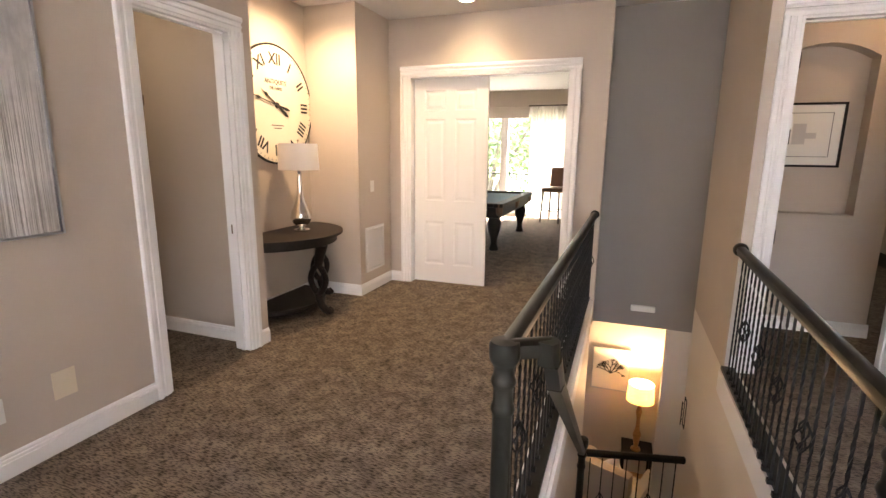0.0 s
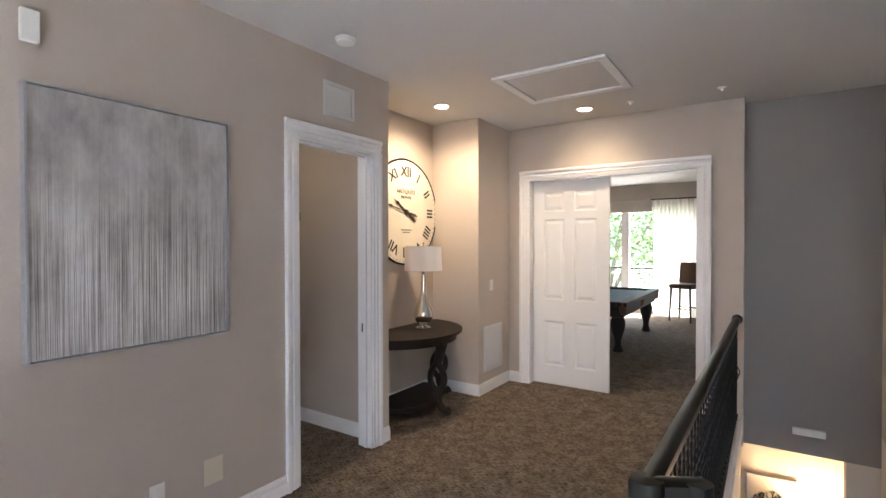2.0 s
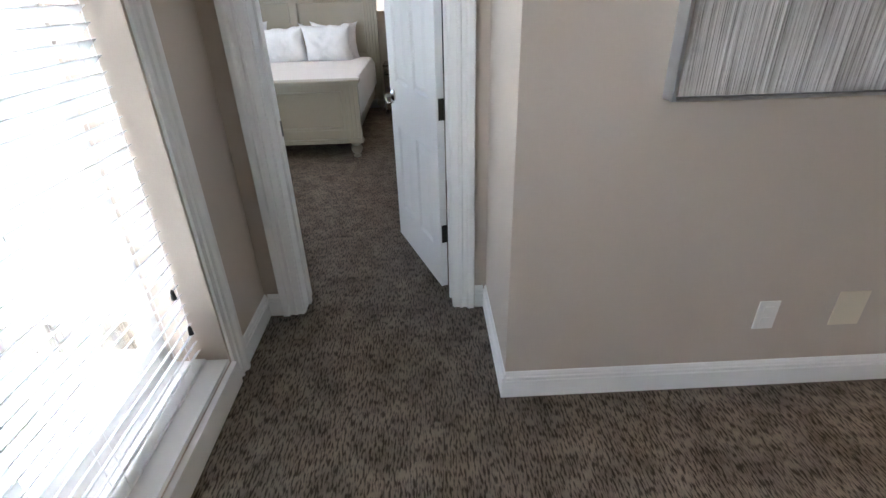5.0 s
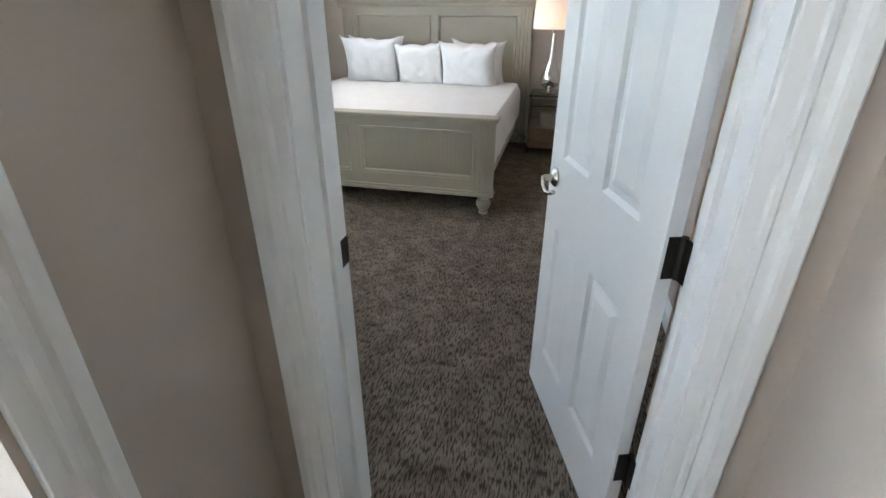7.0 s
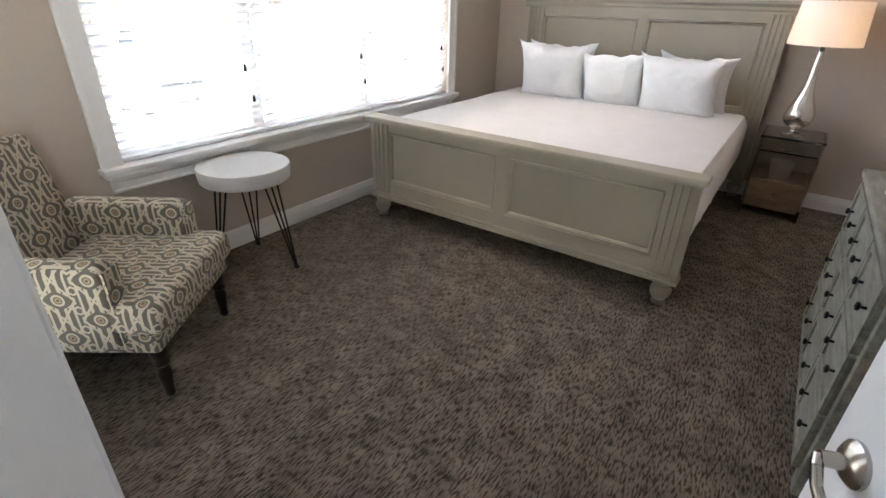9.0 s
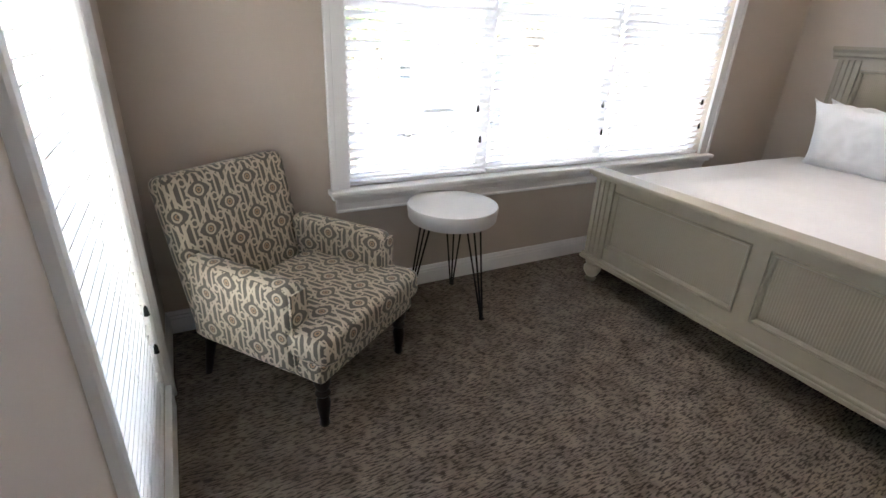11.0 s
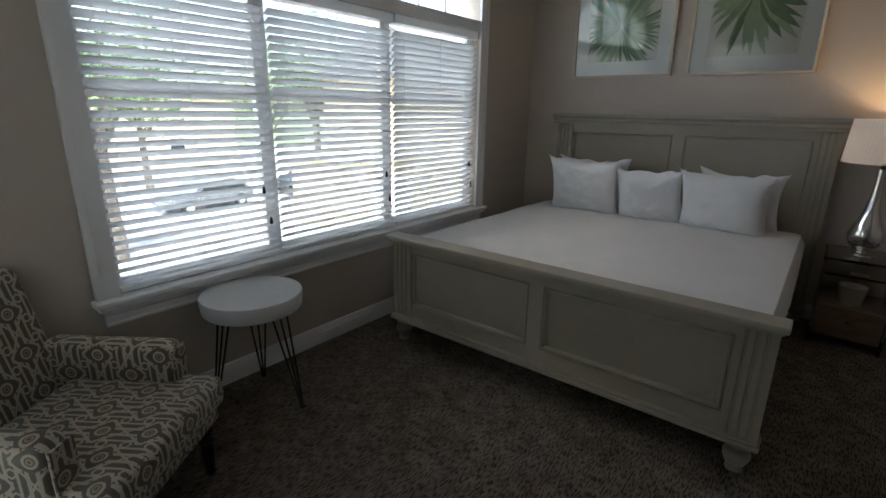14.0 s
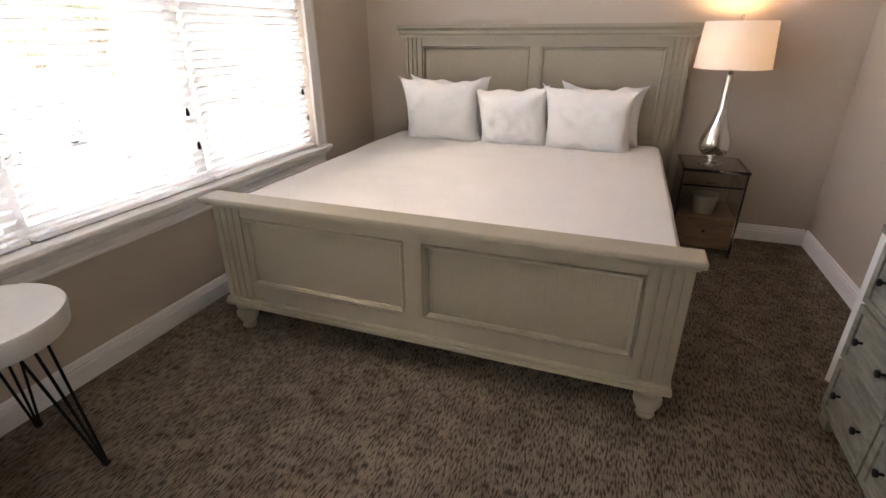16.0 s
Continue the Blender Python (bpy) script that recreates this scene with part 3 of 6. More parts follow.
def panel_door(name, width, height, m, label, handle_side=1, hinges=(), lever=True, both=True, kind="structure", grp=""):
    """A six-panel leaf from the hinge at x = 0 to x = width, 0.036 thick about y = 0."""
    root = thing(name, m, label, "door", grp, kind)
    W, H, T = width, height, 0.018
    st, mid = 0.115 * W / 0.76, 0.10 * W / 0.76
    k = H / 2.40
    rows = [(0.22 * k, 0.75 * k), (1.0 * k, 1.95 * k), (2.04 * k, 2.27 * k)]
    cols = [(st, W / 2 - mid / 2), (W / 2 + mid / 2, W - st)]
    bm = B()
    zs = [0.0] + [z for r in rows for z in r] + [H]
    for a, b in ((0, st), (W / 2 - mid / 2, W / 2 + mid / 2), (W - st, W)):
        box(bm, a, b, -T, T, 0, H)
    for c0, c1 in cols:
        for z0, z1 in zip(zs[::2], zs[1::2]):
            box(bm, c0, c1, -T, T, z0, z1)
        for z0, z1 in rows:
            for s in (-1, 1):
                # sloped recess and raised field
                o = [(c0, z0), (c1, z0), (c1, z1), (c0, z1)]
                lv = [[(0, T)], [(0.014, T - 0.010)], [(0.030, T - 0.010)], [(0.055, T - 0.003)]]
                rings = []
                for ((d, y),) in lv:
                    rings.append([bm.verts.new((x + (d if x == c0 else -d), s * y, z + (d if z == z0 else -d))) for x, z in o])
                for ra, rb in zip(rings, rings[1:]):
                    for i in range(4):
                        q = (ra[i], ra[(i + 1) % 4], rb[(i + 1) % 4], rb[i])
                        bm.faces.new(q if s < 0 else q[::-1])
                bm.faces.new(rings[-1] if s < 0 else rings[-1][::-1])
    part("leaf", bm, DOOR, root)
    if lever:
        for s in (-1, 1):
            bm = B()
            rot = Matrix.Rotation(radians(90 * -s), 3, "X")
            lathe(bm, [(0.0, 0.0), (0.033, 0.0), (0.033, 0.006), (0.024, 0.014), (0.012, 0.018), (0.011, 0.045), (0.0, 0.046)], 20, (W - 0.065, s * T, 0.915), rot)
            rose = part("handle_rose", bm, NICKEL, root, "round satin nickel rose", True)
            bm = B()
            pts = [(W - 0.063, s * (T + 0.045), 0.917), (W - 0.078, s * (T + 0.050), 0.910), (W - 0.096, s * (T + 0.051), 0.893), (W - 0.116, s * (T + 0.049), 0.883), (W - 0.138, s * (T + 0.044), 0.886), (W - 0.160, s * (T + 0.038), 0.896)]
            sweep(bm, pts, 0.0078, 10)
            part("lever", bm, NICKEL, root, "curved satin nickel lever", True)
        part("latch", boxes((W - 0.003, W + 0.002, -0.012, 0.012, 0.885, 0.945)), NICKEL, root)
    for z in hinges:
        bm = B()
        tube(bm, (-0.004, -T - 0.005, z - 0.05), (-0.004, -T - 0.005, z + 0.05), 0.008, n=12)
        box(bm, -0.003, 0.0005, -T - 0.004, T - 0.008, z - 0.05, z + 0.05, 0.001)
        box(bm, -0.046, -0.004, -T - 0.006, -T - 0.003, z - 0.05, z + 0.05)
        part("hinge", bm, BRONZE, root, "dark bronze hinge")
    return root


# bedroom door: hinge on the north jamb, swung into the room
ang = math.degrees(math.atan2(0.235 - 0.487, -3.688 + 2.985))
panel_door("door_1", 0.748, 2.385, pose(-2.984, 0.466, 0.012, 0, 0, ang), "white six-panel door standing open into the bedroom", hinges=(0.318, 0.959, 1.60, 2.234))
single("door_strike", boxes((-2.972, -2.925, -0.2655, -0.2625, 0.88, 0.95)), BRONZE, "dark bronze strike plate on the white jamb", "strike plate")
# double door to the game room
panel_door("door_2", 0.90, 2.40, pose(-1.823, 5.865, 0.010, 0, 0, 0), "white six-panel double door leaf, closed", lever=False)
panel_door("door_3", 0.885, 2.40, pose(-0.052, 5.90, 0.010, 0, 0, 88), "white six-panel double door leaf standing open", hinges=(0.3, 0.95, 1.6, 2.2), lever=False)
# bathroom leaf folded back behind the dresser
panel_door("door_4", 0.705, 2.39, pose(-5.36, 0.82, 0.012, 0, 0, 207.8), "white six-panel door folded back toward the wall", lever=False)
# guest room door, only its hinges and edge show
panel_door("door_5", 0.73, 2.43, pose(1.575, 4.50, 0.012, 0, 0, 91), "white panel door standing open into the guest room", hinges=(0.3, 1.0, 1.7, 2.2), lever=False)

single("door_strike", boxes((WX - 0.10, WX - 0.072, 3.324, 3.3285, 0.95, 1.02)), NICKEL, "nickel strike plate on the closet jamb", "strike plate")
single("door_catch", boxes((WX - 0.02, WX + 0.0, 2.6035, 2.617, 1.84, 1.90), bevel=0.003), NICKEL, "small metal catch on the closet jamb", "door catch")
single("door_strike", boxes((2.3135, 2.3165, 4.365, 4.395, 1.78, 1.85)), NICKEL, "nickel catch on the guest room jamb", "strike plate")

# ---- windows and blinds ----


def pane(name, bm, parent):
    ob = part(name, bm, GLASS, parent)
    ob.visible_shadow = False
    return ob


def blind(axis, at, a0, a1, z0, z1, label, grp, tilt=12.0, room=1):
    """Horizontal slat blind that hangs in the plane `at` from a0 to a1."""
    w = a1 - a0
    m = pose((a0 + a1) / 2, at, 0) if axis == "x" else pose(at, (a0 + a1) / 2, 0, 0, 0, 90)
    root = thing("window_blind", m, label, "blind", grp)
    h = w / 2
    part("headrail", boxes((-h, h, -0.03, 0.03, z1 - 0.055, z1), bevel=0.004), BLINDW, root)
    part("bottom_rail", boxes((-h, h, -0.026, 0.026, z0, z0 + 0.022), bevel=0.004), BLINDW, root)
    pitch = 0.0445
    n = int((z1 - 0.075 - z0 - 0.02) / pitch)
    bm = B()
    prof = []
    for i in range(7):
        y = -0.0255 + 0.051 * i / 6
        prof.append((y, 0.0035 * (1 - (y / 0.0255) ** 2)))
    pts = prof + [(y, z - 0.0028) for y, z in reversed(prof)]
    prism(bm, pts, "x", -h + 0.004, h - 0.004)
    first = None
    for i in range(n):
        mm = pose(0, 0, z0 + 0.055 + i * pitch, tilt * room + 1.2 * math.sin(i * 2.3), 0, 0.06 * math.sin(i * 1.7))
        if first is None:
            first = part("slat", bm, BLINDW, root)
            first.matrix_basis = mm
        else:
            share("slat", first, root, mm)
    for k in (-0.82, 0.0, 0.82) if w > 0.8 else (-0.7, 0.7):
        bm = B()
        for s in (-0.027, 0.027):
            tube(bm, (k * h, s, z0), (k * h, s, z1 - 0.05), 0.0011, n=5)
        part("ladder_cord", bm, BLINDW, root)
    bm = B()
    tube(bm, (-h + 0.07, 0.045 * room, z1 - 0.05), (-h + 0.07, 0.045 * room, z0 + 0.22), 0.0015, n=5)
    part("pull_cord", bm, BLINDW, root)
    for k, (dx, zz) in enumerate(((-h + 0.07, z0 + 0.20), (-h + 0.10, z0 + 0.38))):
        bm = B()
        lathe(bm, [(0.002, 0.04), (0.007, 0.03), (0.010, 0.0), (0.004, -0.004)], 10, (dx, 0.045 * room, zz))
        part("tassel", bm, BLACK, root, "small dark cord tassel", True)
    return root


def arch_strip(inner, outer, y0, y1, n=28):
    """A curved band that follows the window's arch, between two offsets from it."""
    bm = B()
    for i in range(n):
        xa, xb = (WIN_R + (WIN_L - WIN_R) * k / n for k in (i, i + 1))
        prism(bm, [(xa, arch_z(xa) + inner), (xb, arch_z(xb) + inner), (xb, arch_z(xb) + outer), (xa, arch_z(xa) + outer)], "y", y0, y1)
    return bm


win = thing("window_1", I4, "wide three-part window with an arched transom", "window", kind="structure")
MULLS = [WIN_L, -4.838, -5.814, WIN_R]
part("casing_leg", boxes((WIN_L, WIN_L + 0.10, -2.700, -2.675, SILL, SPRING + 0.10), (WIN_L + 0.07, WIN_L + 0.10, -2.675, -2.667, SILL, SPRING + 0.10), bevel=0.003), TRIM, win)
part("casing_leg", boxes((WIN_R - 0.10, WIN_R, -2.700, -2.675, SILL, SPRING + 0.10), (WIN_R - 0.10, WIN_R - 0.07, -2.675, -2.667, SILL, SPRING + 0.10), bevel=0.003), TRIM, win)
part("casing_arch", arch_strip(0.0, 0.10, -2.701, -2.674), TRIM, win)
bm = boxes((WIN_R - 0.115, WIN_L + 0.115, -2.760, -2.625, SILL - 0.03, SILL), bevel=0.008)
box(bm, WIN_R - 0.10, WIN_L + 0.10, -2.699, -2.645, SILL - 0.055, SILL - 0.03, 0.008)
part("sill", bm, TRIM, win, "white moulded stool")
bm = B()
prism(bm, [(-2.700, SILL - 0.055), (-2.665, SILL - 0.055), (-2.668, SILL - 0.075), (-2.676, SILL - 0.082), (-2.680, SILL - 0.118), (-2.672, SILL - 0.124), (-2.673, SILL - 0.134), (-2.700, SILL - 0.138)], "x", WIN_R - 0.075, WIN_L + 0.075)
part("apron", bm, TRIM, win)
part("transom_bar", boxes((WIN_R, WIN_L, -2.830, -2.682, BAR - 0.045, BAR + 0.04), bevel=0.005), TRIM, win, "thick white transom bar over the blinds")
part("bracket", boxes((-5.34, -5.315, -2.682, -2.665, BAR - 0.05, BAR + 0.05), bevel=0.003), NICKEL, win)
for a, b in zip(MULLS, MULLS[1:]):
    fr = part("frame", boxes((b, b + 0.045, -2.835, -2.790, SILL, BAR - 0.045), (a - 0.045, a, -2.835, -2.790, SILL, BAR - 0.045), (b + 0.045, a - 0.045, -2.835, -2.790, SILL, SILL + 0.05),
                             (b + 0.045, a - 0.045, -2.835, -2.790, BAR - 0.095, BAR - 0.045), (b + 0.045, a - 0.045, -2.835, -2.785, 1.58, 1.63), bevel=0.003), TRIM, win)
    pane("pane", boxes((b + 0.045, a - 0.045, -2.816, -2.812, SILL + 0.05, 1.58)), win)
    pane("pane", boxes((b + 0.045, a - 0.045, -2.816, -2.812, 1.63, BAR - 0.095)), win)
for x in MULLS[1:3]:
    part("mullion", boxes((x - 0.035, x + 0.035, -2.835, -2.770, BAR + 0.04, arch_z(x) - 0.02), bevel=0.003), TRIM, win)
part("arch_frame", arch_strip(-0.05, 0.0, -2.835, -2.780), TRIM, win)
for k in range(1, 9):
    x = WIN_R + (WIN_L - WIN_R) * k / 9
    if k % 3:
        part("glazing_bar", boxes((x - 0.009, x + 0.009, -2.825, -2.808, BAR + 0.04, arch_z(x) - 0.05)), TRIM, win)
for i, (a, b) in enumerate(zip(MULLS, MULLS[1:])):
    blind("x", -2.730, b + 0.012, a - 0.012, SILL + 0.004, BAR - 0.046, "white horizontal slat blind lowered over the window", "bedroom window blinds", tilt=(37, 37, 50)[i])


def tall_window(name, axis, p0, p1, a0, a1, z0, z1, out, lining=None):
    """A tall glazed door-window through a wall; out: the side of the room."""
    root = thing(name, I4, "tall white-framed glazed window reaching near the floor", "window", kind="structure")
    q = p0 + 0.03 if out > 0 else p1 - 0.03

    def put(nm, s, e, lo, hi, d0, d1, mtl=TRIM):
        bm = boxes((s, e, d0, d1, lo, hi) if axis == "x" else (d0, d1, s, e, lo, hi), bevel=0.003 if mtl is TRIM else 0)
        return pane(nm, bm, root) if mtl is GLASS else part(nm, bm, mtl, root)
    lining = lining or TRIM
    put("reveal", a0, a0 + 0.015, z0, z1, p0, p1, lining)
    put("reveal", a1 - 0.015, a1, z0, z1, p0, p1, lining)
    put("reveal", a0 + 0.015, a1 - 0.015, z1 - 0.015, z1, p0, p1, lining)
    put("reveal", a0 + 0.015, a1 - 0.015, z0, z0 + 0.02, p0, p1)
    n = max(1, round((a1 - a0) / 0.7))
    w = (a1 - a0 - 0.03) / n
    for i in range(n):
        s = a0 + 0.015 + i * w
        put("frame", s, s + 0.07, z0 + 0.02, z1 - 0.015, q - 0.025, q + 0.025)
        put("frame", s + w - 0.07, s + w, z0 + 0.02, z1 - 0.015, q - 0.025, q + 0.025)
        put("frame", s + 0.07, s + w - 0.07, z0 + 0.02, z0 + 0.16, q - 0.025, q + 0.025)
        put("frame", s + 0.07, s + w - 0.07, z1 - 0.1, z1 - 0.015, q - 0.025, q + 0.025)
        put("pane", s + 0.07, s + w - 0.07, z0 + 0.16, z1 - 0.1, q - 0.003, q + 0.003, GLASS)
    return root


tall_window("window_2", "x", -0.74, -0.455, -2.31, 0.10, 0.12, 2.42, 1, WALL)
blind("x", -0.57, -2.29, -1.12, 0.13, 2.41, "white slat blind lowered over the tall hall window", "hall window blinds", tilt=45)
blind("x", -0.57, -1.09, 0.08, 0.13, 2.41, "white slat blind lowered over the tall hall window", "hall window blinds", tilt=45)
# unseen window without a blind, added to brighten the hall
tall_window("window_unseen", "x", -0.74, -0.455, 0.55, 2.40, 0.12, 2.42, 1)
tall_window("window_3", "y", -2.97, -2.80, -2.10, -1.20, 0.12, 2.42, -1)
blind("y", -2.935, -2.085, -1.215, 0.13, 2.41, "white slat blind lowered over the narrow bedroom window", "bedroom window blinds", tilt=28, room=1)

# ---- bedroom ----


def fluted_post(bm, x0, x1, y0, y1, z0, z1, side):
    """A square post with three grooves down its face at x1 (side +1) or x0 (side -1)."""
    g, d = 0.013, 0.008
    xf, xb = (x1, x0) if side > 0 else (x0, x1)
    outline = [(xb, y0), (xf, y0)]
    for i in range(3):
        c = y0 + (y1 - y0) * (i + 1) / 4
        outline += [(xf, c - g / 2), (xf - side * d, c - g / 3), (xf - side * d, c + g / 3), (xf, c + g / 2)]
    outline += [(xf, y1), (xb, y1)]
    low = [bm.verts.new((x, y, z0)) for x, y in outline]
    top = [bm.verts.new((x, y, z1)) for x, y in outline]
    bm.faces.new(top)
    bm.faces.new(low[::-1])
    for i in range(len(low)):
        j = (i + 1) % len(low)
        bm.faces.new((low[i], low[j], top[j], top[i]))


def field(bm, x, side, y0, y1, z0, z1, d=0.021):
    """A moulded edge round a sunk panel on a face at x."""
    lv = [(0, 0.0), (0.001, -0.009), (0.006, -0.009), (0.008, 0.004), (0.016, 0.005), (0.021, -0.003), (0.025, -0.006), (0.027, -d)]
    rings = []
    for inset, out in lv:
        rings.append([bm.verts.new((x + side * out, yy, zz)) for yy, zz in ((y0 + inset, z0 + inset), (y1 - inset, z0 + inset), (y1 - inset, z1 - inset), (y0 + inset, z1 - inset))])
    for ra, rb in zip(rings, rings[1:]):
        for i in range(4):
            bm.faces.new((ra[i], ra[(i + 1) % 4], rb[(i + 1) % 4], rb[i]))


def reeded(x0, x1, y0, y1, z0, z1, pitch=0.0125, deep=0.002):
    """A board whose face at x1 carries fine upright reeds."""
    n = round((y1 - y0) / pitch)
    pts = [(x0, y0)]
    for k in range(n * 4 + 1):
        pts.append((x1 - deep * (0.5 + 0.5 * math.cos(k * math.pi / 2)), y0 + (y1 - y0) * k / (n * 4)))
    pts.append((x0, y1))
    bm = B()
    prism(bm, pts, "z", z0, z1)
    bmesh.ops.recalc_face_normals(bm, faces=bm.faces)
    return bm


bed = thing("bed", I4, "king bed with a sage-grey painted panelled frame", "bed")
FX = -5.44
# footboard
for y0, y1 in ((-2.37, -2.22), (-0.382, -0.232)):
    bm = B()
    fluted_post(bm, FX - 0.075, FX, y0, y1, 0.15, 0.702, 1)
    part("footboard_post", bm, BEDPAINT, bed, "fluted corner post")
part("footboard_rail", boxes((FX - 0.065, FX - 0.01, -2.22, -0.382, 0.15, 0.275)), BEDPAINT, bed)
part("footboard_rail", boxes((FX - 0.065, FX - 0.01, -2.22, -0.382, 0.645, 0.702)), BEDPAINT, bed)
part("footboard_stile", boxes((FX - 0.065, FX - 0.01, -1.358, -1.275, 0.275, 0.645)), BEDPAINT, bed)
for y0, y1 in ((-2.22, -1.358), (-1.275, -0.382)):
    bm = B()
    field(bm, FX - 0.01, 1, y0, y1, 0.275, 0.645)
    part("panel_moulding", bm, BEDPAINT, bed)
    part("panel", reeded(FX - 0.05, FX - 0.0275, y0 + 0.005, y1 - 0.005, 0.28, 0.64), BEDPAINT, bed, "finely reeded sage panel")
bm = boxes((FX - 0.085, FX + 0.045, -2.405, -0.205, 0.715, 0.745), bevel=0.009)
box(bm, FX - 0.08, FX + 0.025, -2.39, -0.22, 0.70, 0.716, 0.005)
part("top_cap", bm, BEDPAINT, bed)
bm = boxes((FX - 0.09, FX + 0.022, -2.39, -0.22, 0.150, 0.172), bevel=0.007)
box(bm, FX - 0.085, FX + 0.014, -2.385, -0.225, 0.172, 0.19, 0.006)
part("base_moulding", bm, BEDPAINT, bed)
foot_profile = [(0.018, 0.0), (0.030, 0.004), (0.036, 0.018), (0.023, 0.032), (0.038, 0.045), (0.052, 0.075), (0.054, 0.098), (0.044, 0.113), (0.028, 0.121), (0.048, 0.132), (0.050, 0.151), (0.0, 0.151)]
for x, y in ((FX - 0.032, -2.305), (FX - 0.032, -0.297), (-7.66, -2.26), (-7.66, -0.21)):
    part("foot", lathe(B(), [(r * 1.05, z) for r, z in foot_profile], 20, (x, y, 0)), BEDPAINT, bed, "turned bun foot", True)
# headboard
HX = -7.62
for y0, y1 in ((-2.30, -2.15), (-0.322, -0.172)):
    bm = B()
    fluted_post(bm, HX - 0.075, HX, y0, y1, 0.15, 1.435, 1)
    part("headboard_post", bm, BEDPAINT, bed, "fluted corner post")
part("headboard_rail", boxes((HX - 0.065, HX - 0.01, -2.15, -0.322, 1.368, 1.435)), BEDPAINT, bed)
part("headboard_rail", boxes((HX - 0.065, HX - 0.01, -2.15, -0.322, 0.45, 0.72)), BEDPAINT, bed)
part("headboard_stile", boxes((HX - 0.065, HX - 0.01, -1.272, -1.196, 0.72, 1.368)), BEDPAINT, bed)
for y0, y1 in ((-2.15, -1.272), (-1.196, -0.322)):
    bm = B()
    field(bm, HX - 0.01, 1, y0, y1, 0.72, 1.368)
    part("panel_moulding", bm, BEDPAINT, bed)
    part("panel", reeded(HX - 0.05, HX - 0.0275, y0 + 0.005, y1 - 0.005, 0.725, 1.363), BEDPAINT, bed, "finely reeded sage panel")
bm = B()
prism(bm, [(HX - 0.085, z + 1.426) if k in (0, 8) else (HX + d, z + 1.426) for k, (d, z) in enumerate(((0, 0), (0.012, 0), (0.016, 0.017), (0.028, 0.028), (0.032, 0.047), (0.052, 0.065), (0.056, 0.07), (0.056, 0.09), (0, 0.09)))], "y", -2.335, -0.137)
part("cornice", bm, BEDPAINT, bed)
for y0, y1 in ((-2.355, -2.32), (-0.315, -0.28)):
    part("side_rail", boxes((HX, FX - 0.075, y0, y1, 0.20, 0.42), bevel=0.005), BEDPAINT, bed)
part("box_spring", boxes((HX + 0.005, FX - 0.11, -2.34, -0.28, 0.30, 0.44), bevel=0.02), CREAMUP, bed)


def soft_block(x0, x1, y0, y1, z0, z1, r, nx, ny, amp, seed):
    """A soft-edged block with a gently uneven top."""
    bm = B()
    top = {}
    for i in range(nx + 1):
        for j in range(ny + 1):
            u, v = i / nx, j / ny
            x, y = x0 + (x1 - x0) * u, y0 + (y1 - y0) * v
            dx, dy = min(x - x0, x1 - x), min(y - y0, y1 - y)
            z = z1
            for d in (dx, dy):
                if d < r:
                    z -= r - math.sqrt(max(0.0, r * r - (r - d) ** 2))
            z += amp * (noise.noise((x * 2.2 + seed, y * 2.2, seed)) + 0.45 * noise.noise((x * 7, y * 7, seed)))
            top[i, j] = bm.verts.new((x, y, z))
    for i in range(nx):
        for j in range(ny):
            bm.faces.new((top[i, j], top[i + 1, j], top[i + 1, j + 1], top[i, j + 1]))
    rim = [top[i, 0] for i in range(nx + 1)] + [top[nx, j] for j in range(1, ny + 1)] + [top[i, ny] for i in range(nx - 1, -1, -1)] + [top[0, j] for j in range(ny - 1, 0, -1)]
    low = [bm.verts.new((v.co.x + 0.012 * noise.noise((v.co.x * 9, v.co.y * 9, 1)), v.co.y + 0.012 * noise.noise((v.co.y * 9, v.co.x * 9, 3)), z0)) for v in rim]
    n = len(rim)
    for k in range(n):
        bm.faces.new((rim[k], low[k], low[(k + 1) % n], rim[(k + 1) % n]))
    bm.faces.new(low)
    bmesh.ops.recalc_face_normals(bm, faces=bm.faces)
    return bm


single("mattress", boxes((HX + 0.02, FX - 0.13, -2.31, -0.31, 0.44, 0.60), bevel=0.03), PILLOWCASE, "white mattress under the coverlet", "mattress")
single("coverlet", soft_block(HX + 0.01, FX - 0.11, -2.375, -0.245, 0.36, 0.70, 0.075, 64, 60, 0.006, 4), SHEET, "white ribbed coverlet smoothed over the bed", "bedspread", smooth=True)


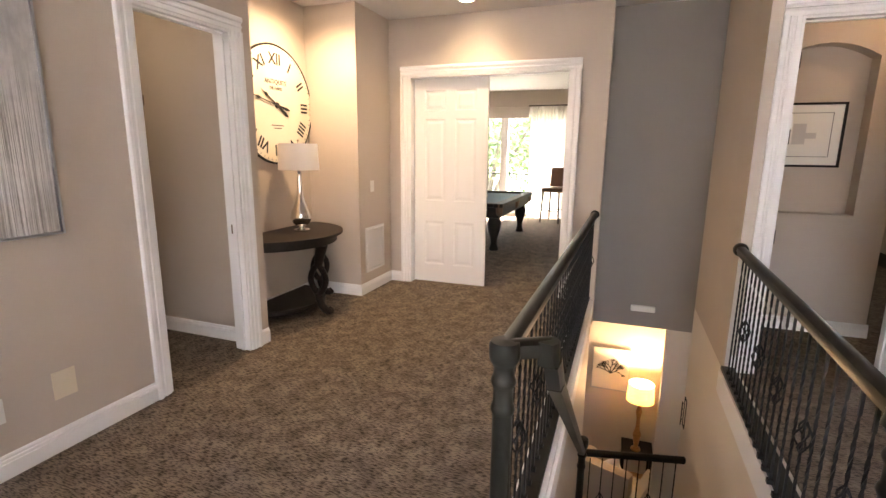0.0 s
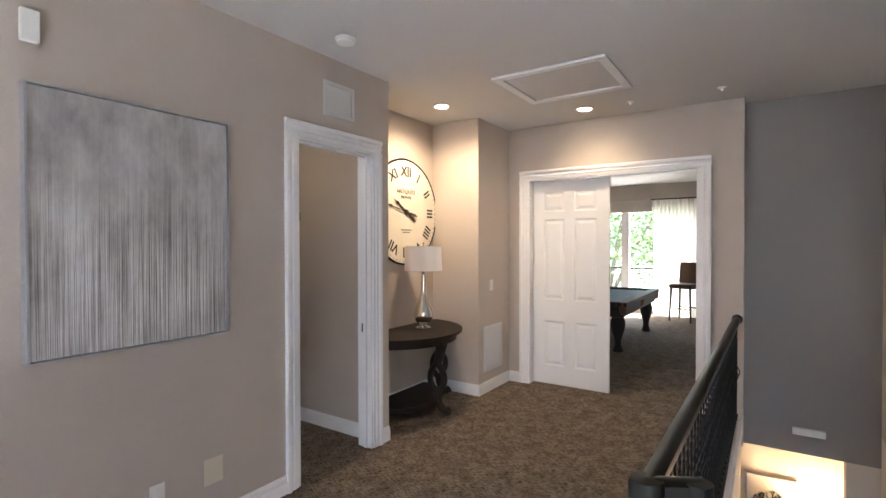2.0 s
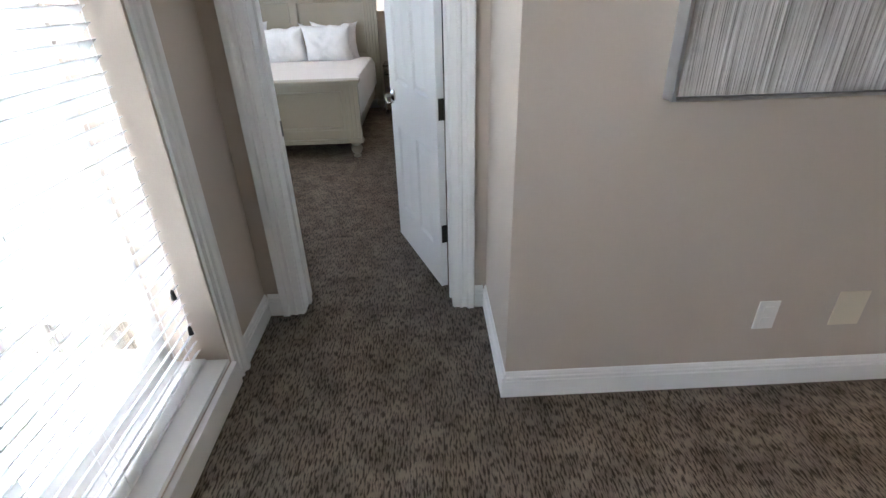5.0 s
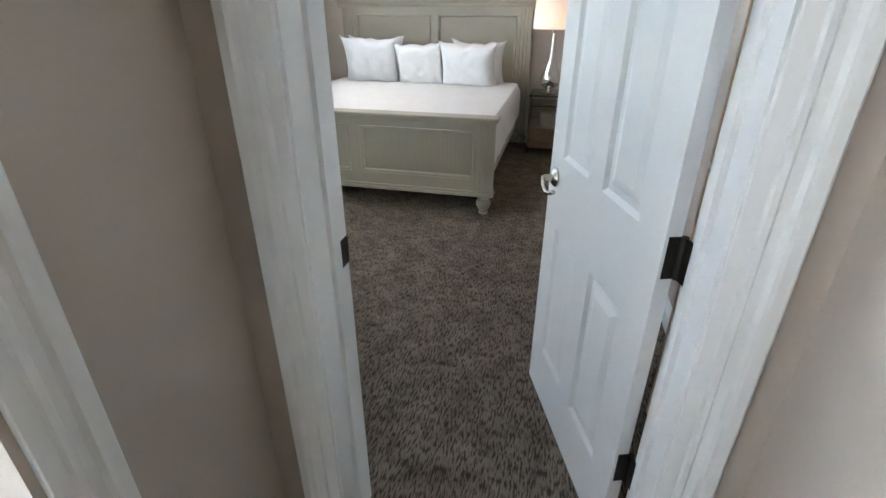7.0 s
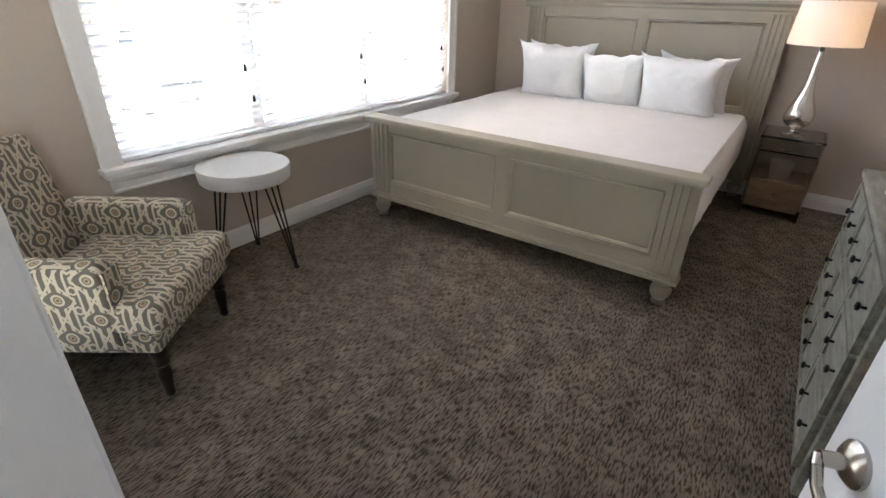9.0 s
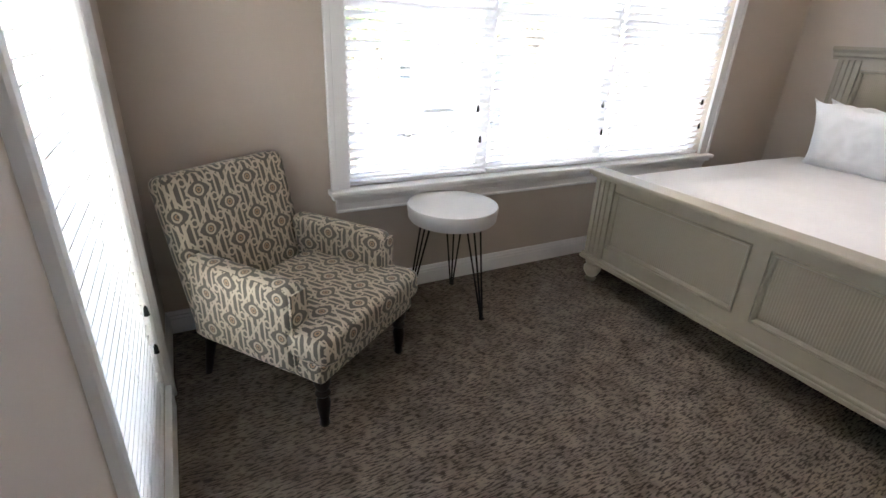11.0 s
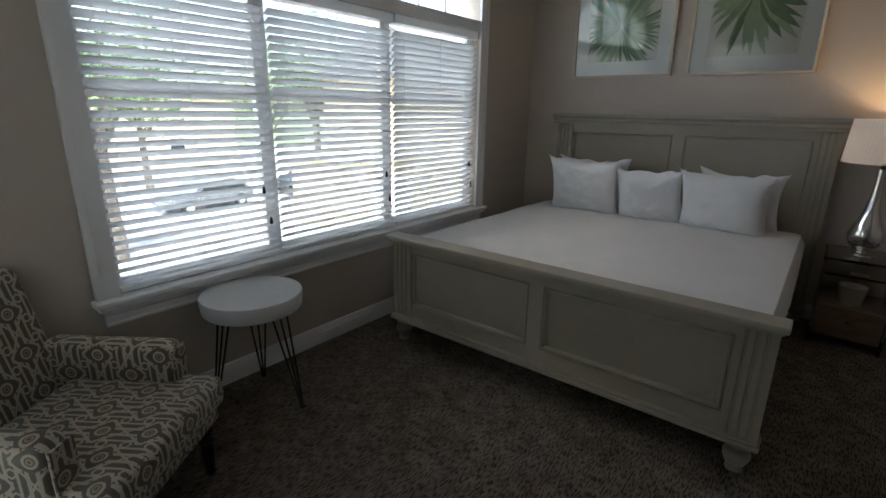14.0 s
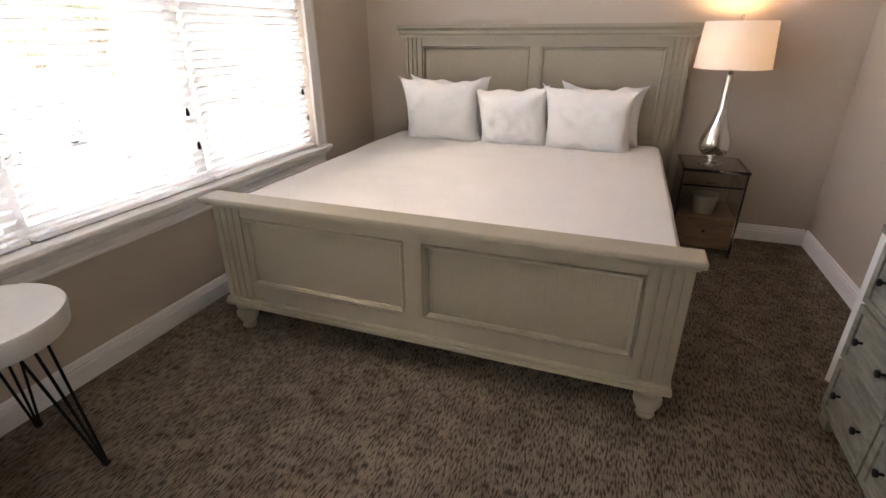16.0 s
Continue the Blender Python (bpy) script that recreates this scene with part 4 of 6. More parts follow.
def pillow_mesh(w, h, t, seed):
    bm = B()
    n = 26
    layers = []
    for s in (-1, 1):
        grid = {}
        for i in range(n + 1):
            for j in range(n + 1):
                u, v = 2 * i / n - 1, 2 * j / n - 1
                x = w / 2 * u * (1 - 0.10 * (1 - v ** 2) * abs(u) ** 3) * (1 + 0.02 * (abs(v) ** 6))
                z = h / 2 * v * (1 - 0.13 * (1 - u ** 2) * abs(v) ** 3)
                ear = (abs(u) * abs(v)) ** 9
                x, z = x + 0.008 * ear * (1 if u > 0 else -1), z + 0.014 * ear * (1 if v > 0 else -0.3)
                b = max(0.0, (1 - u ** 4) * (1 - v ** 4)) ** 0.55
                y = s * t / 2 * b * (1 - 0.15 * v)
                wr = 0.018 * noise.noise((u * 3.1 + seed, v * 2.7, s)) + 0.009 * noise.noise((u * 7 + v * 3 + seed, v * 6 - u * 3, s)) + 0.003 * noise.noise((u * 17 + seed, v * 12, s))
                y += wr * b
                z += 0.03 * noise.noise((u * 3 + seed, seed, 0)) * (1 if v > 0 else 0) * abs(v)
                if s > 0 and (i in (0, n) or j in (0, n)):
                    grid[i, j] = layers[0][i, j]
                else:
                    grid[i, j] = bm.verts.new((x, y, z + h / 2))
        layers.append(grid)
        for i in range(n):
            for j in range(n):
                q = (grid[i, j], grid[i + 1, j], grid[i + 1, j + 1], grid[i, j + 1])
                bm.faces.new(q if s < 0 else q[::-1])
    bmesh.ops.recalc_face_normals(bm, faces=bm.faces)
    return bm


def pillow(x, y, z, w, h, t, lean, turn, seed, roll=0.0):
    single("pillow", pillow_mesh(w, h, t, seed), PILLOWCASE, "plump white pillow propped against the headboard", "pillow", "pillows on the bed", smooth=True,
           m=pose(x, y, z, 0, 0, 90 + turn) @ pose(0, 0, 0, lean, roll, 0))


pillow(-7.50, -1.83, 0.685, 0.62, 0.475, 0.15, 12, 0, 2.1)
pillow(-7.49, -0.70, 0.68, 0.56, 0.455, 0.15, 10, 0, 5.5)
pillow(-7.36, -1.868, 0.675, 0.61, 0.50, 0.19, 17, 4, 1.3, 1.5)
pillow(-7.38, -1.302, 0.675, 0.53, 0.455, 0.19, 18, -2, 3.7, -2)
pillow(-7.34, -0.775, 0.675, 0.615, 0.47, 0.21, 17, -5, 7.9, 1)

# nightstand: clear sides, glass top, walnut drawer
ns = thing("nightstand", pose(-7.50, 0.08, 0), "smoked acrylic nightstand with a walnut drawer and glass top", "nightstand")
SMOKE = glass_material("smoked_acrylic", 0.02, (0.95, 0.93, 0.90, 1))
part("top", boxes((-0.22, 0.22, -0.205, 0.205, 0.60, 0.622), bevel=0.004), SMOKE, ns, "smoked glass top")
part("side_panel", boxes((-0.215, 0.215, -0.20, -0.185, 0.0, 0.60), bevel=0.003), SMOKE, ns, "clear acrylic side")
part("side_panel", boxes((-0.215, 0.215, 0.185, 0.20, 0.0, 0.60), bevel=0.003), SMOKE, ns, "clear acrylic side")
part("back_panel", boxes((-0.215, -0.20, -0.185, 0.185, 0.05, 0.60)), SMOKE, ns)
part("drawer_box", boxes((-0.20, 0.19, -0.183, 0.183, 0.06, 0.29), bevel=0.004), WALNUT, ns, "walnut drawer box")
part("drawer_front", boxes((0.19, 0.212, -0.18, 0.18, 0.065, 0.285), bevel=0.004), WALNUT, ns)
part("knob", lathe(B(), [(0.004, 0), (0.004, 0.012), (0.011, 0.016), (0.011, 0.024), (0, 0.026)], 12, (0.212, 0, 0.2), Matrix.Rotation(radians(90), 3, "Y")), NICKEL, ns, "", True)
part("upper_shelf", boxes((-0.20, 0.20, -0.183, 0.183, 0.50, 0.512)), SMOKE, ns)
part("pull", boxes((0.20, 0.215, -0.05, 0.05, 0.525, 0.54), bevel=0.004), NICKEL, ns)
for o in ns.children:
    if o.data.materials[0] == SMOKE:
        o.visible_shadow = False
pot = single("pot", lathe(B(), [(0.0, 0.0), (0.060, 0.0), (0.068, 0.03), (0.074, 0.09), (0.080, 0.125), (0.082, 0.132), (0.074, 0.130), (0.066, 0.06), (0.0, 0.05)], 28), BASKET, "small silvery textured pot on the nightstand shelf", "pot", smooth=True, m=pose(-7.41, 0.07, 0.291))


def drop_lamp(m, label, r_top, r_bot, z_shade, h_shade, shade_mat, lit):
    """A slim mercury-glass teardrop lamp with a drum shade."""
    root = thing("table_lamp", m, label, "lamp")
    part("foot", lathe(B(), [(0.0, 0.0), (0.075, 0.0), (0.078, 0.008), (0.070, 0.016), (0.035, 0.022), (0.026, 0.035), (0.0, 0.035)], 32), CHROME, root, "", True)
    prof = [(0.020, 0.034), (0.044, 0.046), (0.078, 0.072), (0.098, 0.11), (0.102, 0.14), (0.093, 0.185), (0.071, 0.235), (0.051, 0.285), (0.037, 0.34), (0.027, 0.42), (0.020, z_shade - 0.05), (0.019, z_shade - 0.03), (0.014, z_shade - 0.02), (0.012, z_shade + 0.05), (0.0, z_shade + 0.05)]
    part("body", lathe(B(), prof, 32), CHROME, root, "mercury-glass teardrop stem", True)
    bm = B()
    n = 48
    z0, z1 = z_shade, z_shade + h_shade
    lathe(bm, [(r_bot, z0), (r_top, z1), (r_top - 0.004, z1), (r_bot - 0.004, z0), (r_bot, z0)], n)
    part("shade", bm, shade_mat, root, "white drum shade", True)
    bm = B()
    for k in range(3):
        a = 2 * math.pi * k / 3
        tube(bm, (0, 0, z1 - 0.03), ((r_top - 0.004) * math.cos(a), (r_top - 0.004) * math.sin(a), z1 - 0.012), 0.002, n=6)
    tube(bm, (0, 0, z_shade + 0.04), (0, 0, z1 + 0.018), 0.004, n=8)
    lathe(bm, [(0.0, z1 + 0.018), (0.009, z1 + 0.022), (0.009, z1 + 0.034), (0.0, z1 + 0.042)], 12)
    part("spider", bm, NICKEL, root)
    return root


drop_lamp(pose(-7.48, 0.065, 0.622), "mercury-glass lamp with a lit white pleated drum shade", 0.205, 0.225, 0.622, 0.275, SHADE_LIT, True)

# dresser with its drawers
DX0, DX1, DY0, DY1, DH = -5.69, -4.52, 0.355, 0.625, 0.85
dr = thing("dresser", I4, "weathered grey-green dresser with dark knobs", "dresser")
part("body", boxes((DX0, DX1, DY0 + 0.02, DY1, 0.06, DH - 0.03), bevel=0.004), DRESSERPAINT, dr)
part("top", boxes((DX0 - 0.015, DX1 + 0.015, DY0 - 0.01, DY1 + 0.002, DH - 0.03, DH), bevel=0.006), DRESSERPAINT, dr)
for x in (DX0, DX1 - 0.07):
    for y in (DY0 + 0.02, DY1 - 0.07):
        part("foot", boxes((x, x + 0.07, y, y + 0.07, 0.0, 0.06), bevel=0.004), DRESSERPAINT, dr)
NC, NR = 3, 3
for i in range(NC):
    for j in range(NR):
        cw, rh = (DX1 - DX0 - 0.05) / NC, (DH - 0.03 - 0.10) / NR
        a, z = DX0 + 0.025 + i * cw, 0.085 + j * rh
        d = part("drawer", boxes((a + 0.006, a + cw - 0.006, DY0 + 0.004, DY0 + 0.02, z + 0.006, z + rh - 0.006), bevel=0.004), DRESSERPAINT, dr)
        bm = boxes((a + 0.006, a + 0.036, DY0 - 0.004, DY0 + 0.004, z + 0.006, z + rh - 0.006), (a + cw - 0.036, a + cw - 0.006, DY0 - 0.004, DY0 + 0.004, z + 0.006, z + rh - 0.006),
                   (a + 0.036, a + cw - 0.036, DY0 - 0.004, DY0 + 0.004, z + 0.006, z + 0.03), (a + 0.036, a + cw - 0.036, DY0 - 0.004, DY0 + 0.004, z + rh - 0.03, z + rh - 0.006))
        sub = mesh_object("drawer_frame", bm, DRESSERPAINT)
        sub.parent = d
        for k in (0.25, 0.75):
            kb = mesh_object("knob", lathe(B(), [(0.005, 0), (0.005, 0.014), (0.013, 0.018), (0.014, 0.026), (0.0, 0.030)], 12, (a + cw * k, DY0 + 0.004, z + rh / 2), Matrix.Rotation(radians(90), 3, "X")), BLACK, True)
            kb.parent = d
tv = thing("television", pose(-5.0, 0.53, DH, 0, 0, 3), "flat black television standing on the dresser", "television")
part("screen", boxes((-0.45, 0.45, -0.012, 0.0, 0.06, 0.60), bevel=0.003), TINTED, tv, "dark glossy screen")
part("back", boxes((-0.45, 0.45, 0.0, 0.045, 0.055, 0.605), bevel=0.008), BLACK, tv)
part("stand", boxes((-0.14, 0.14, -0.08, 0.08, 0.0, 0.012), (-0.03, 0.03, 0.0, 0.03, 0.012, 0.08), bevel=0.003), BLACK, tv)
rm = thing("remote_control", pose(-5.40, 0.44, DH, 0, 0, 160), "white and black remote control on the dresser", "remote control")
part("case", boxes((-0.10, 0.10, -0.022, 0.022, 0.0, 0.018), bevel=0.007), PLASTIC, rm)
part("keypad", boxes((-0.085, 0.02, -0.014, 0.014, 0.018, 0.021)), BLACK, rm)
single("remote_control", boxes((-0.08, 0.08, -0.02, 0.02, 0.0, 0.014), bevel=0.005), BLACK, "slim black remote control on the dresser", "remote control", m=pose(-5.36, 0.52, DH, 0, 0, 175))

# made-up block whose orange stands in for warm light in the hinge gap
wc = thing("gap_glow_block", pose(-3.26, 0.715, 0), "honey-coloured block added behind the open door as warm light in the gap", "cabinet")
part("body", boxes((-0.24, 0.24, -0.06, 0.115, 0.06, 1.55), bevel=0.004), HONEY, wc)
for z0, z1 in ((0.09, 0.55), (0.57, 1.03), (1.05, 1.52)):
    part("door", boxes((-0.225, 0.225, -0.075, -0.06, z0, z1), bevel=0.004), HONEY, wc)
part("plinth", boxes((-0.22, 0.22, -0.05, 0.115, 0.0, 0.06)), HONEY, wc)

# armchair
ac = thing("armchair", pose(-3.57, -2.156, 0, 0, 0, 216), "armchair in cream and taupe trellis print with dark turned legs", "armchair")


def cushion(parent, nm, x0, x1, y0, y1, z0, z1, r, m=None, label=""):
    bm = boxes((x0, x1, y0, y1, z0, z1))
    bmesh.ops.bevel(bm, geom=bm.edges[:], offset=r, segments=4, affect="EDGES", profile=0.5)
    bm.normal_update()
    box_uv(bm)
    ob = part(nm, bm, FABRIC, parent, label, True)
    if m is not None:
        ob.matrix_basis = m
    return ob


cushion(ac, "seat_base", -0.335, 0.335, -0.355, 0.33, 0.245, 0.335, 0.02)
cushion(ac, "seat_cushion", -0.345, 0.345, -0.395, 0.22, 0.325, 0.465, 0.045)
cushion(ac, "back", -0.315, 0.315, -0.075, 0.075, 0.0, 0.66, 0.045, pose(0, 0.295, 0.27, -13, 0, 0))
for s in (-1, 1):
    cushion(ac, "arm", *(sorted((s * 0.245, s * 0.35))), -0.235, 0.31, 0.245, 0.625, 0.04)
    bm = B()
    box(bm, *(sorted((s * 0.252, s * 0.343))), -0.242, -0.232, 0.275, 0.60, 0.004)
    bm.normal_update()
    box_uv(bm)
    part("arm_facing", bm, FABRIC, ac)
leg_prof = [(0.012, 0.0), (0.018, 0.01), (0.015, 0.03), (0.020, 0.06), (0.024, 0.10), (0.018, 0.125), (0.026, 0.135), (0.018, 0.15), (0.028, 0.175), (0.030, 0.205), (0.0, 0.205)]
for x in (-0.283, 0.283):
    part("leg", lathe(B(), [(r * 1.2, z * 1.22) for r, z in leg_prof], 16, (x, -0.31, 0)), DARKWOOD, ac, "dark turned wooden leg", True)
    bm = B()
    tube(bm, (x, 0.36, 0.0), (x, 0.29, 0.25), 0.014, 0.026, 10)
    part("leg", bm, DARKWOOD, ac, "dark tapered wooden leg", True)

# drum side table on hairpin legs
st = thing("side_table", pose(-4.445, -2.42, 0), "round pale grey drum table on black hairpin legs", "side table")
part("top", lathe(B(), [(0.0, 0.535), (0.236, 0.535), (0.245, 0.545), (0.252, 0.61), (0.248, 0.62), (0.0, 0.62)], 56), CONCRETE, st, "pale grey stone-look drum top", True)
for deg, rad in ((108, 0.265), (0, 0.265), (236, 0.225)):
    a = radians(deg)
    c, s = math.cos(a), math.sin(a)
    foot = Vector((rad * c, rad * s, 0.008))
    for off in (-0.055, 0.0, 0.055):
        bm = B()
        sweep(bm, [(0.16 * c - off * s, 0.16 * s + off * c, 0.535), foot + Vector((-off * 0.12 * s, off * 0.12 * c, 0))], 0.0052, 8)
        part("leg_rod", bm, BLACK, st)
    part("leg_foot", boxes((foot.x - 0.012, foot.x + 0.012, foot.y - 0.012, foot.y + 0.012, 0.0, 0.016), bevel=0.004), BLACK, st)


def frond_art(y0, y1, z0, z1, seed, hub, span, reach, lobe, count, label):
    """A framed botanical print on the bed wall."""
    x = -7.76
    root = thing("framed_print", pose(x, (y0 + y1) / 2, z0, 0, 1.6, 0), label, "picture", "prints over the bed")
    w, h = (y1 - y0) / 2, z1 - z0
    f = 0.022
    part("frame", boxes((0, 0.035, -w, w, 0, f), (0, 0.035, -w, w, h - f, h), (0, 0.035, -w, -w + f, f, h - f), (0, 0.035, w - f, w, f, h - f), bevel=0.003), GOLDFRAME, root, "slim pale champagne frame")
    part("mat_board", boxes((0.004, 0.014, -w + f, w - f, f, h - f)), MAT_WHITE, root)
    pw, low, high = w - 0.13, 0.135, h - 0.135
    part("paper", boxes((0.0135, 0.0145, -pw, pw, low, high)), PRINT_PAPER, root, "cream printed sheet")
    rnd = random.Random(seed)
    bm = B()
    cy, cz = rnd.uniform(-0.03, 0.03), h * hub
    for k in range(count):
        a = radians(span[0] + (span[1] - span[0]) * k / (count - 1)) + rnd.uniform(-0.07, 0.07)
        L = rnd.uniform(*reach) * (1.0 if abs(math.cos(a)) < 0.75 else 0.8)
        wd = rnd.uniform(*lobe)
        p = [(0.03, 0), (0.45, 1.0), (0.8, 0.6), (1.0, 0.0)]
        left, right = [], []
        for t, ww in p:
            yy, zz = cy + math.cos(a + 0.12 * t) * L * t, cz + math.sin(a + 0.12 * t) * L * t
            ny, nz = -math.sin(a), math.cos(a)
            for side, edge in ((1, left), (-1, right)):
                edge.append((0.0148 + 0.0003 * (k % 5), min(max(yy + side * ny * wd * ww, -pw), pw), min(max(zz + side * nz * wd * ww, low), high)))
        ring = left + right[-2:0:-1]
        bm.faces.new([bm.verts.new(q) for q in ring])
    part("leaf_print", bm, LEAFINK, root, "pale green palm frond print")
    part("glazing", boxes((0.019, 0.022, -w + f, w - f, f, h - f)), GLAZING, root)
    return root


frond_art(-2.25, -1.387, 1.828, 2.91, 3, 0.38, (-140, 215), (0.34, 0.50), (0.010, 0.021), 84, "framed green palm frond print with a wide white mat")
frond_art(-1.272, -0.41, 1.828, 2.91, 8, 0.54, (-175, 180), (0.37, 0.50), (0.022, 0.036), 40, "framed green monstera leaf print with a wide white mat")

# ---- hall ----
cv = thing("canvas_painting", pose(WX, 1.572, 1.16), "large grey canvas with dripping vertical streaks in a silver frame", "painting")
part("canvas", boxes((0.0, 0.05, -0.46, 0.46, 0.012, 1.21)), DRIP, cv, "dripped grey and taupe canvas")
part("frame", boxes((0, 0.062, -0.473, -0.462, 0, 1.222), (0, 0.062, 0.462, 0.473, 0, 1.222), (0, 0.062, -0.462, 0.462, 0, 0.010), (0, 0.062, -0.462, 0.462, 1.212, 1.222), bevel=0.002), SILVERFRAME, cv, "thin brushed silver frame")


def wall_plate(axis, face, out, a, z, w, h, material, label, slots):
    rot = {("y", 1): 90, ("y", -1): -90, ("x", -1): 0, ("x", 1): 180}[axis, out]
    m = pose(face, a, z, 0, 0, rot) if axis == "y" else pose(a, face, z, 0, 0, rot)
    root = thing("wall_plate", m, label, "outlet")
    part("cover", boxes((-w / 2, w / 2, -0.006, 0, -h / 2, h / 2), bevel=0.002), material, root)
    for k in slots:
        part("insert", boxes((-w * 0.22, w * 0.22, -0.009, -0.006, k - 0.016, k + 0.016), bevel=0.002), material, root)
    return root


wall_plate("y", WX, 1, 1.652, 0.345, 0.078, 0.125, PLASTIC, "white duplex outlet plate on the wall", (-0.025, 0.025))
wall_plate("y", WX, 1, 1.967, 0.36, 0.115, 0.15, CREAMPLATE, "cream blank cover plate on the wall", ())
wall_plate("y", -2.10, 1, 5.29, 1.2, 0.078, 0.125, PLASTIC, "white light switch plate on the wall", (0.0,))
wall_plate("y", -3.61, 1, 2.9, 1.2, 0.078, 0.125, PLASTIC, "white light switch plate in the closet", (0.0,))
wall_plate("y", -3.61, 1, 2.85, 0.33, 0.078, 0.125, PLASTIC, "white outlet plate in the closet", (-0.025, 0.025))
single("thermostat", boxes((WX, WX + 0.03, 1.10, 1.17, 2.56, 2.70), bevel=0.006), PLASTIC, "small white sensor box high on the wall", "sensor")


def grille(name, m, w, h, n, label):
    root = thing(name, m, label, "vent")
    f = 0.03
    part("frame", boxes((-w / 2, w / 2, -0.012, 0, 0, f), (-w / 2, w / 2, -0.012, 0, h - f, h), (-w / 2, -w / 2 + f, -0.012, 0, f, h - f), (w / 2 - f, w / 2, -0.012, 0, f, h - f), bevel=0.002), GRILLE, root)
    part("backing", boxes((-w / 2 + f, w / 2 - f, -0.003, -0.001, f, h - f)), PLASTIC, root)
    first = None
    for i in range(n):
        mm = pose(0, -0.006, f + (h - 2 * f) * (i + 0.5) / n, 35, 0, 0)
        if first is None:
            first = part("slat", boxes((-w / 2 + f, w / 2 - f, -0.007, 0.007, -0.001, 0.001)), GRILLE, root)
            first.matrix_basis = mm
        else:
            share("slat", first, root, mm)
    return root


grille("air_vent", pose(WX, 2.98, 2.62, 0, 0, 90), 0.31, 0.255, 12, "white supply vent above the closet door")
grille("return_grille", pose(-2.10, 5.33, 0.235, 0, 0, 90), 0.44, 0.51, 24, "white return-air grille low on the wall")

# attic hatch, lights and detectors on the ceiling
ht = thing("attic_hatch", pose(-0.915, 4.37, CEILZ), "white framed attic access hatch in the ceiling", "hatch")
part("panel", boxes((-0.39, 0.39, -0.35, 0.35, -0.006, -0.001)), CEIL, ht)
a, b, w = 0.465, 0.43, 0.07
part("frame", boxes((-a, a, -b, -b + w, -0.022, -0.001), (-a, a, b - w, b, -0.022, -0.001), (-a, -a + w, -b + w, b - w, -0.022, -0.001), (a - w, a, -b + w, b - w, -0.022, -0.001), bevel=0.005), TRIM, ht, "white moulded hatch frame")
# the third ring and lens are unseen, added above the closet fill
for x, y in ((-2.18, 4.40), (-1.026, 5.30), (-2.95, 2.7)):
    dl = thing("downlight", pose(x, y, CEILZ), "lit recessed ceiling light with a white ring", "ceiling light", "hall downlights")
    part("ring", lathe(B(), [(0.062, -0.002), (0.086, -0.002), (0.090, -0.006), (0.086, -0.010), (0.064, -0.008), (0.062, -0.002)], 32), TRIM, dl, "", True)
    part("lens", lathe(B(), [(0.0, -0.003), (0.061, -0.003), (0.061, -0.005), (0.0, -0.007)], 24), GLOW, dl, "glowing warm lens")
for x, y in ((-1.825, 2.72), (1.94, 3.73)):
    sd = thing("smoke_detector", pose(x, y, CEILZ), "round white smoke detector on the ceiling", "smoke detector")
    part("base", lathe(B(), [(0.0, 0.0), (0.07, 0.0), (0.07, -0.012), (0.0, -0.012)], 28), PLASTIC, sd, "", True)
    part("cover", lathe(B(), [(0.0, -0.012), (0.062, -0.012), (0.058, -0.032), (0.035, -0.042), (0.0, -0.044)], 28), PLASTIC, sd, "", True)
for x, y in ((0.19, 5.3), (-0.58, 5.3)):
    single("ceiling_sensor", lathe(B(), [(0.0, 0.0), (0.035, 0.0), (0.033, -0.008), (0.012, -0.012), (0.010, -0.03), (0.0, -0.03)], 18), PLASTIC, "small white sprinkler cap on the ceiling", "sprinkler", m=pose(x, y, CEILZ), smooth=True)

# demilune console with its lamp, and the clock
ct = thing("console_table", pose(-2.705, 4.305, 0), "dark wooden half-round console table with scrolled legs", "console table")


def half_disc(r, z0, z1, n=30):
    bm = B()
    pts = [(r * math.sin(math.pi * i / n), -r * math.cos(math.pi * i / n)) for i in range(n + 1)]
    prism(bm, pts, "z", z0, z1)
    return bm


part("top", half_disc(0.70, 0.775, 0.80), DARKWOOD, ct)
part("apron", half_disc(0.64, 0.70, 0.775), DARKWOOD, ct)
part("shelf", half_disc(0.50, 0.07, 0.11), DARKWOOD, ct)
for ang_ in (25, 90, 155):
    a = radians(ang_)
    d = Vector((math.sin(a), -math.cos(a), 0))
    bm = B()
    tube(bm, d * 0.585 + Vector((0, 0, 0.70)), d * 0.535 + Vector((0, 0, 0.49)), 0.058, 0.040, 14)
    leg = part("leg", bm, DARKWOOD, ct, "scrolled carved leg", True)
    for side in (-1, 1):
        bm = B()
        loop = [d * (0.53 + side * 0.085 * math.sin(math.pi * k / 12) ** 0.8) + Vector((0, 0, 0.50 - 0.30 * k / 12)) for k in range(13)]
        sweep(bm, loop, 0.030, 10)
        part("scroll", bm, DARKWOOD, leg, "", True)
    bm = B()
    sweep(bm, [d * r_ + Vector((0, 0, z_)) for r_, z_ in ((0.525, 0.215), (0.535, 0.15), (0.56, 0.09), (0.60, 0.05), (0.64, 0.04), (0.665, 0.055))], 0.037, 12)
    part("scroll_foot", bm, DARKWOOD, leg, "", True)
drop_lamp(pose(-2.44, 4.44, 0.80), "mercury-glass lamp with an unlit white drum shade", 0.185, 0.195, 0.60, 0.25, SHADE_FABRIC, False)

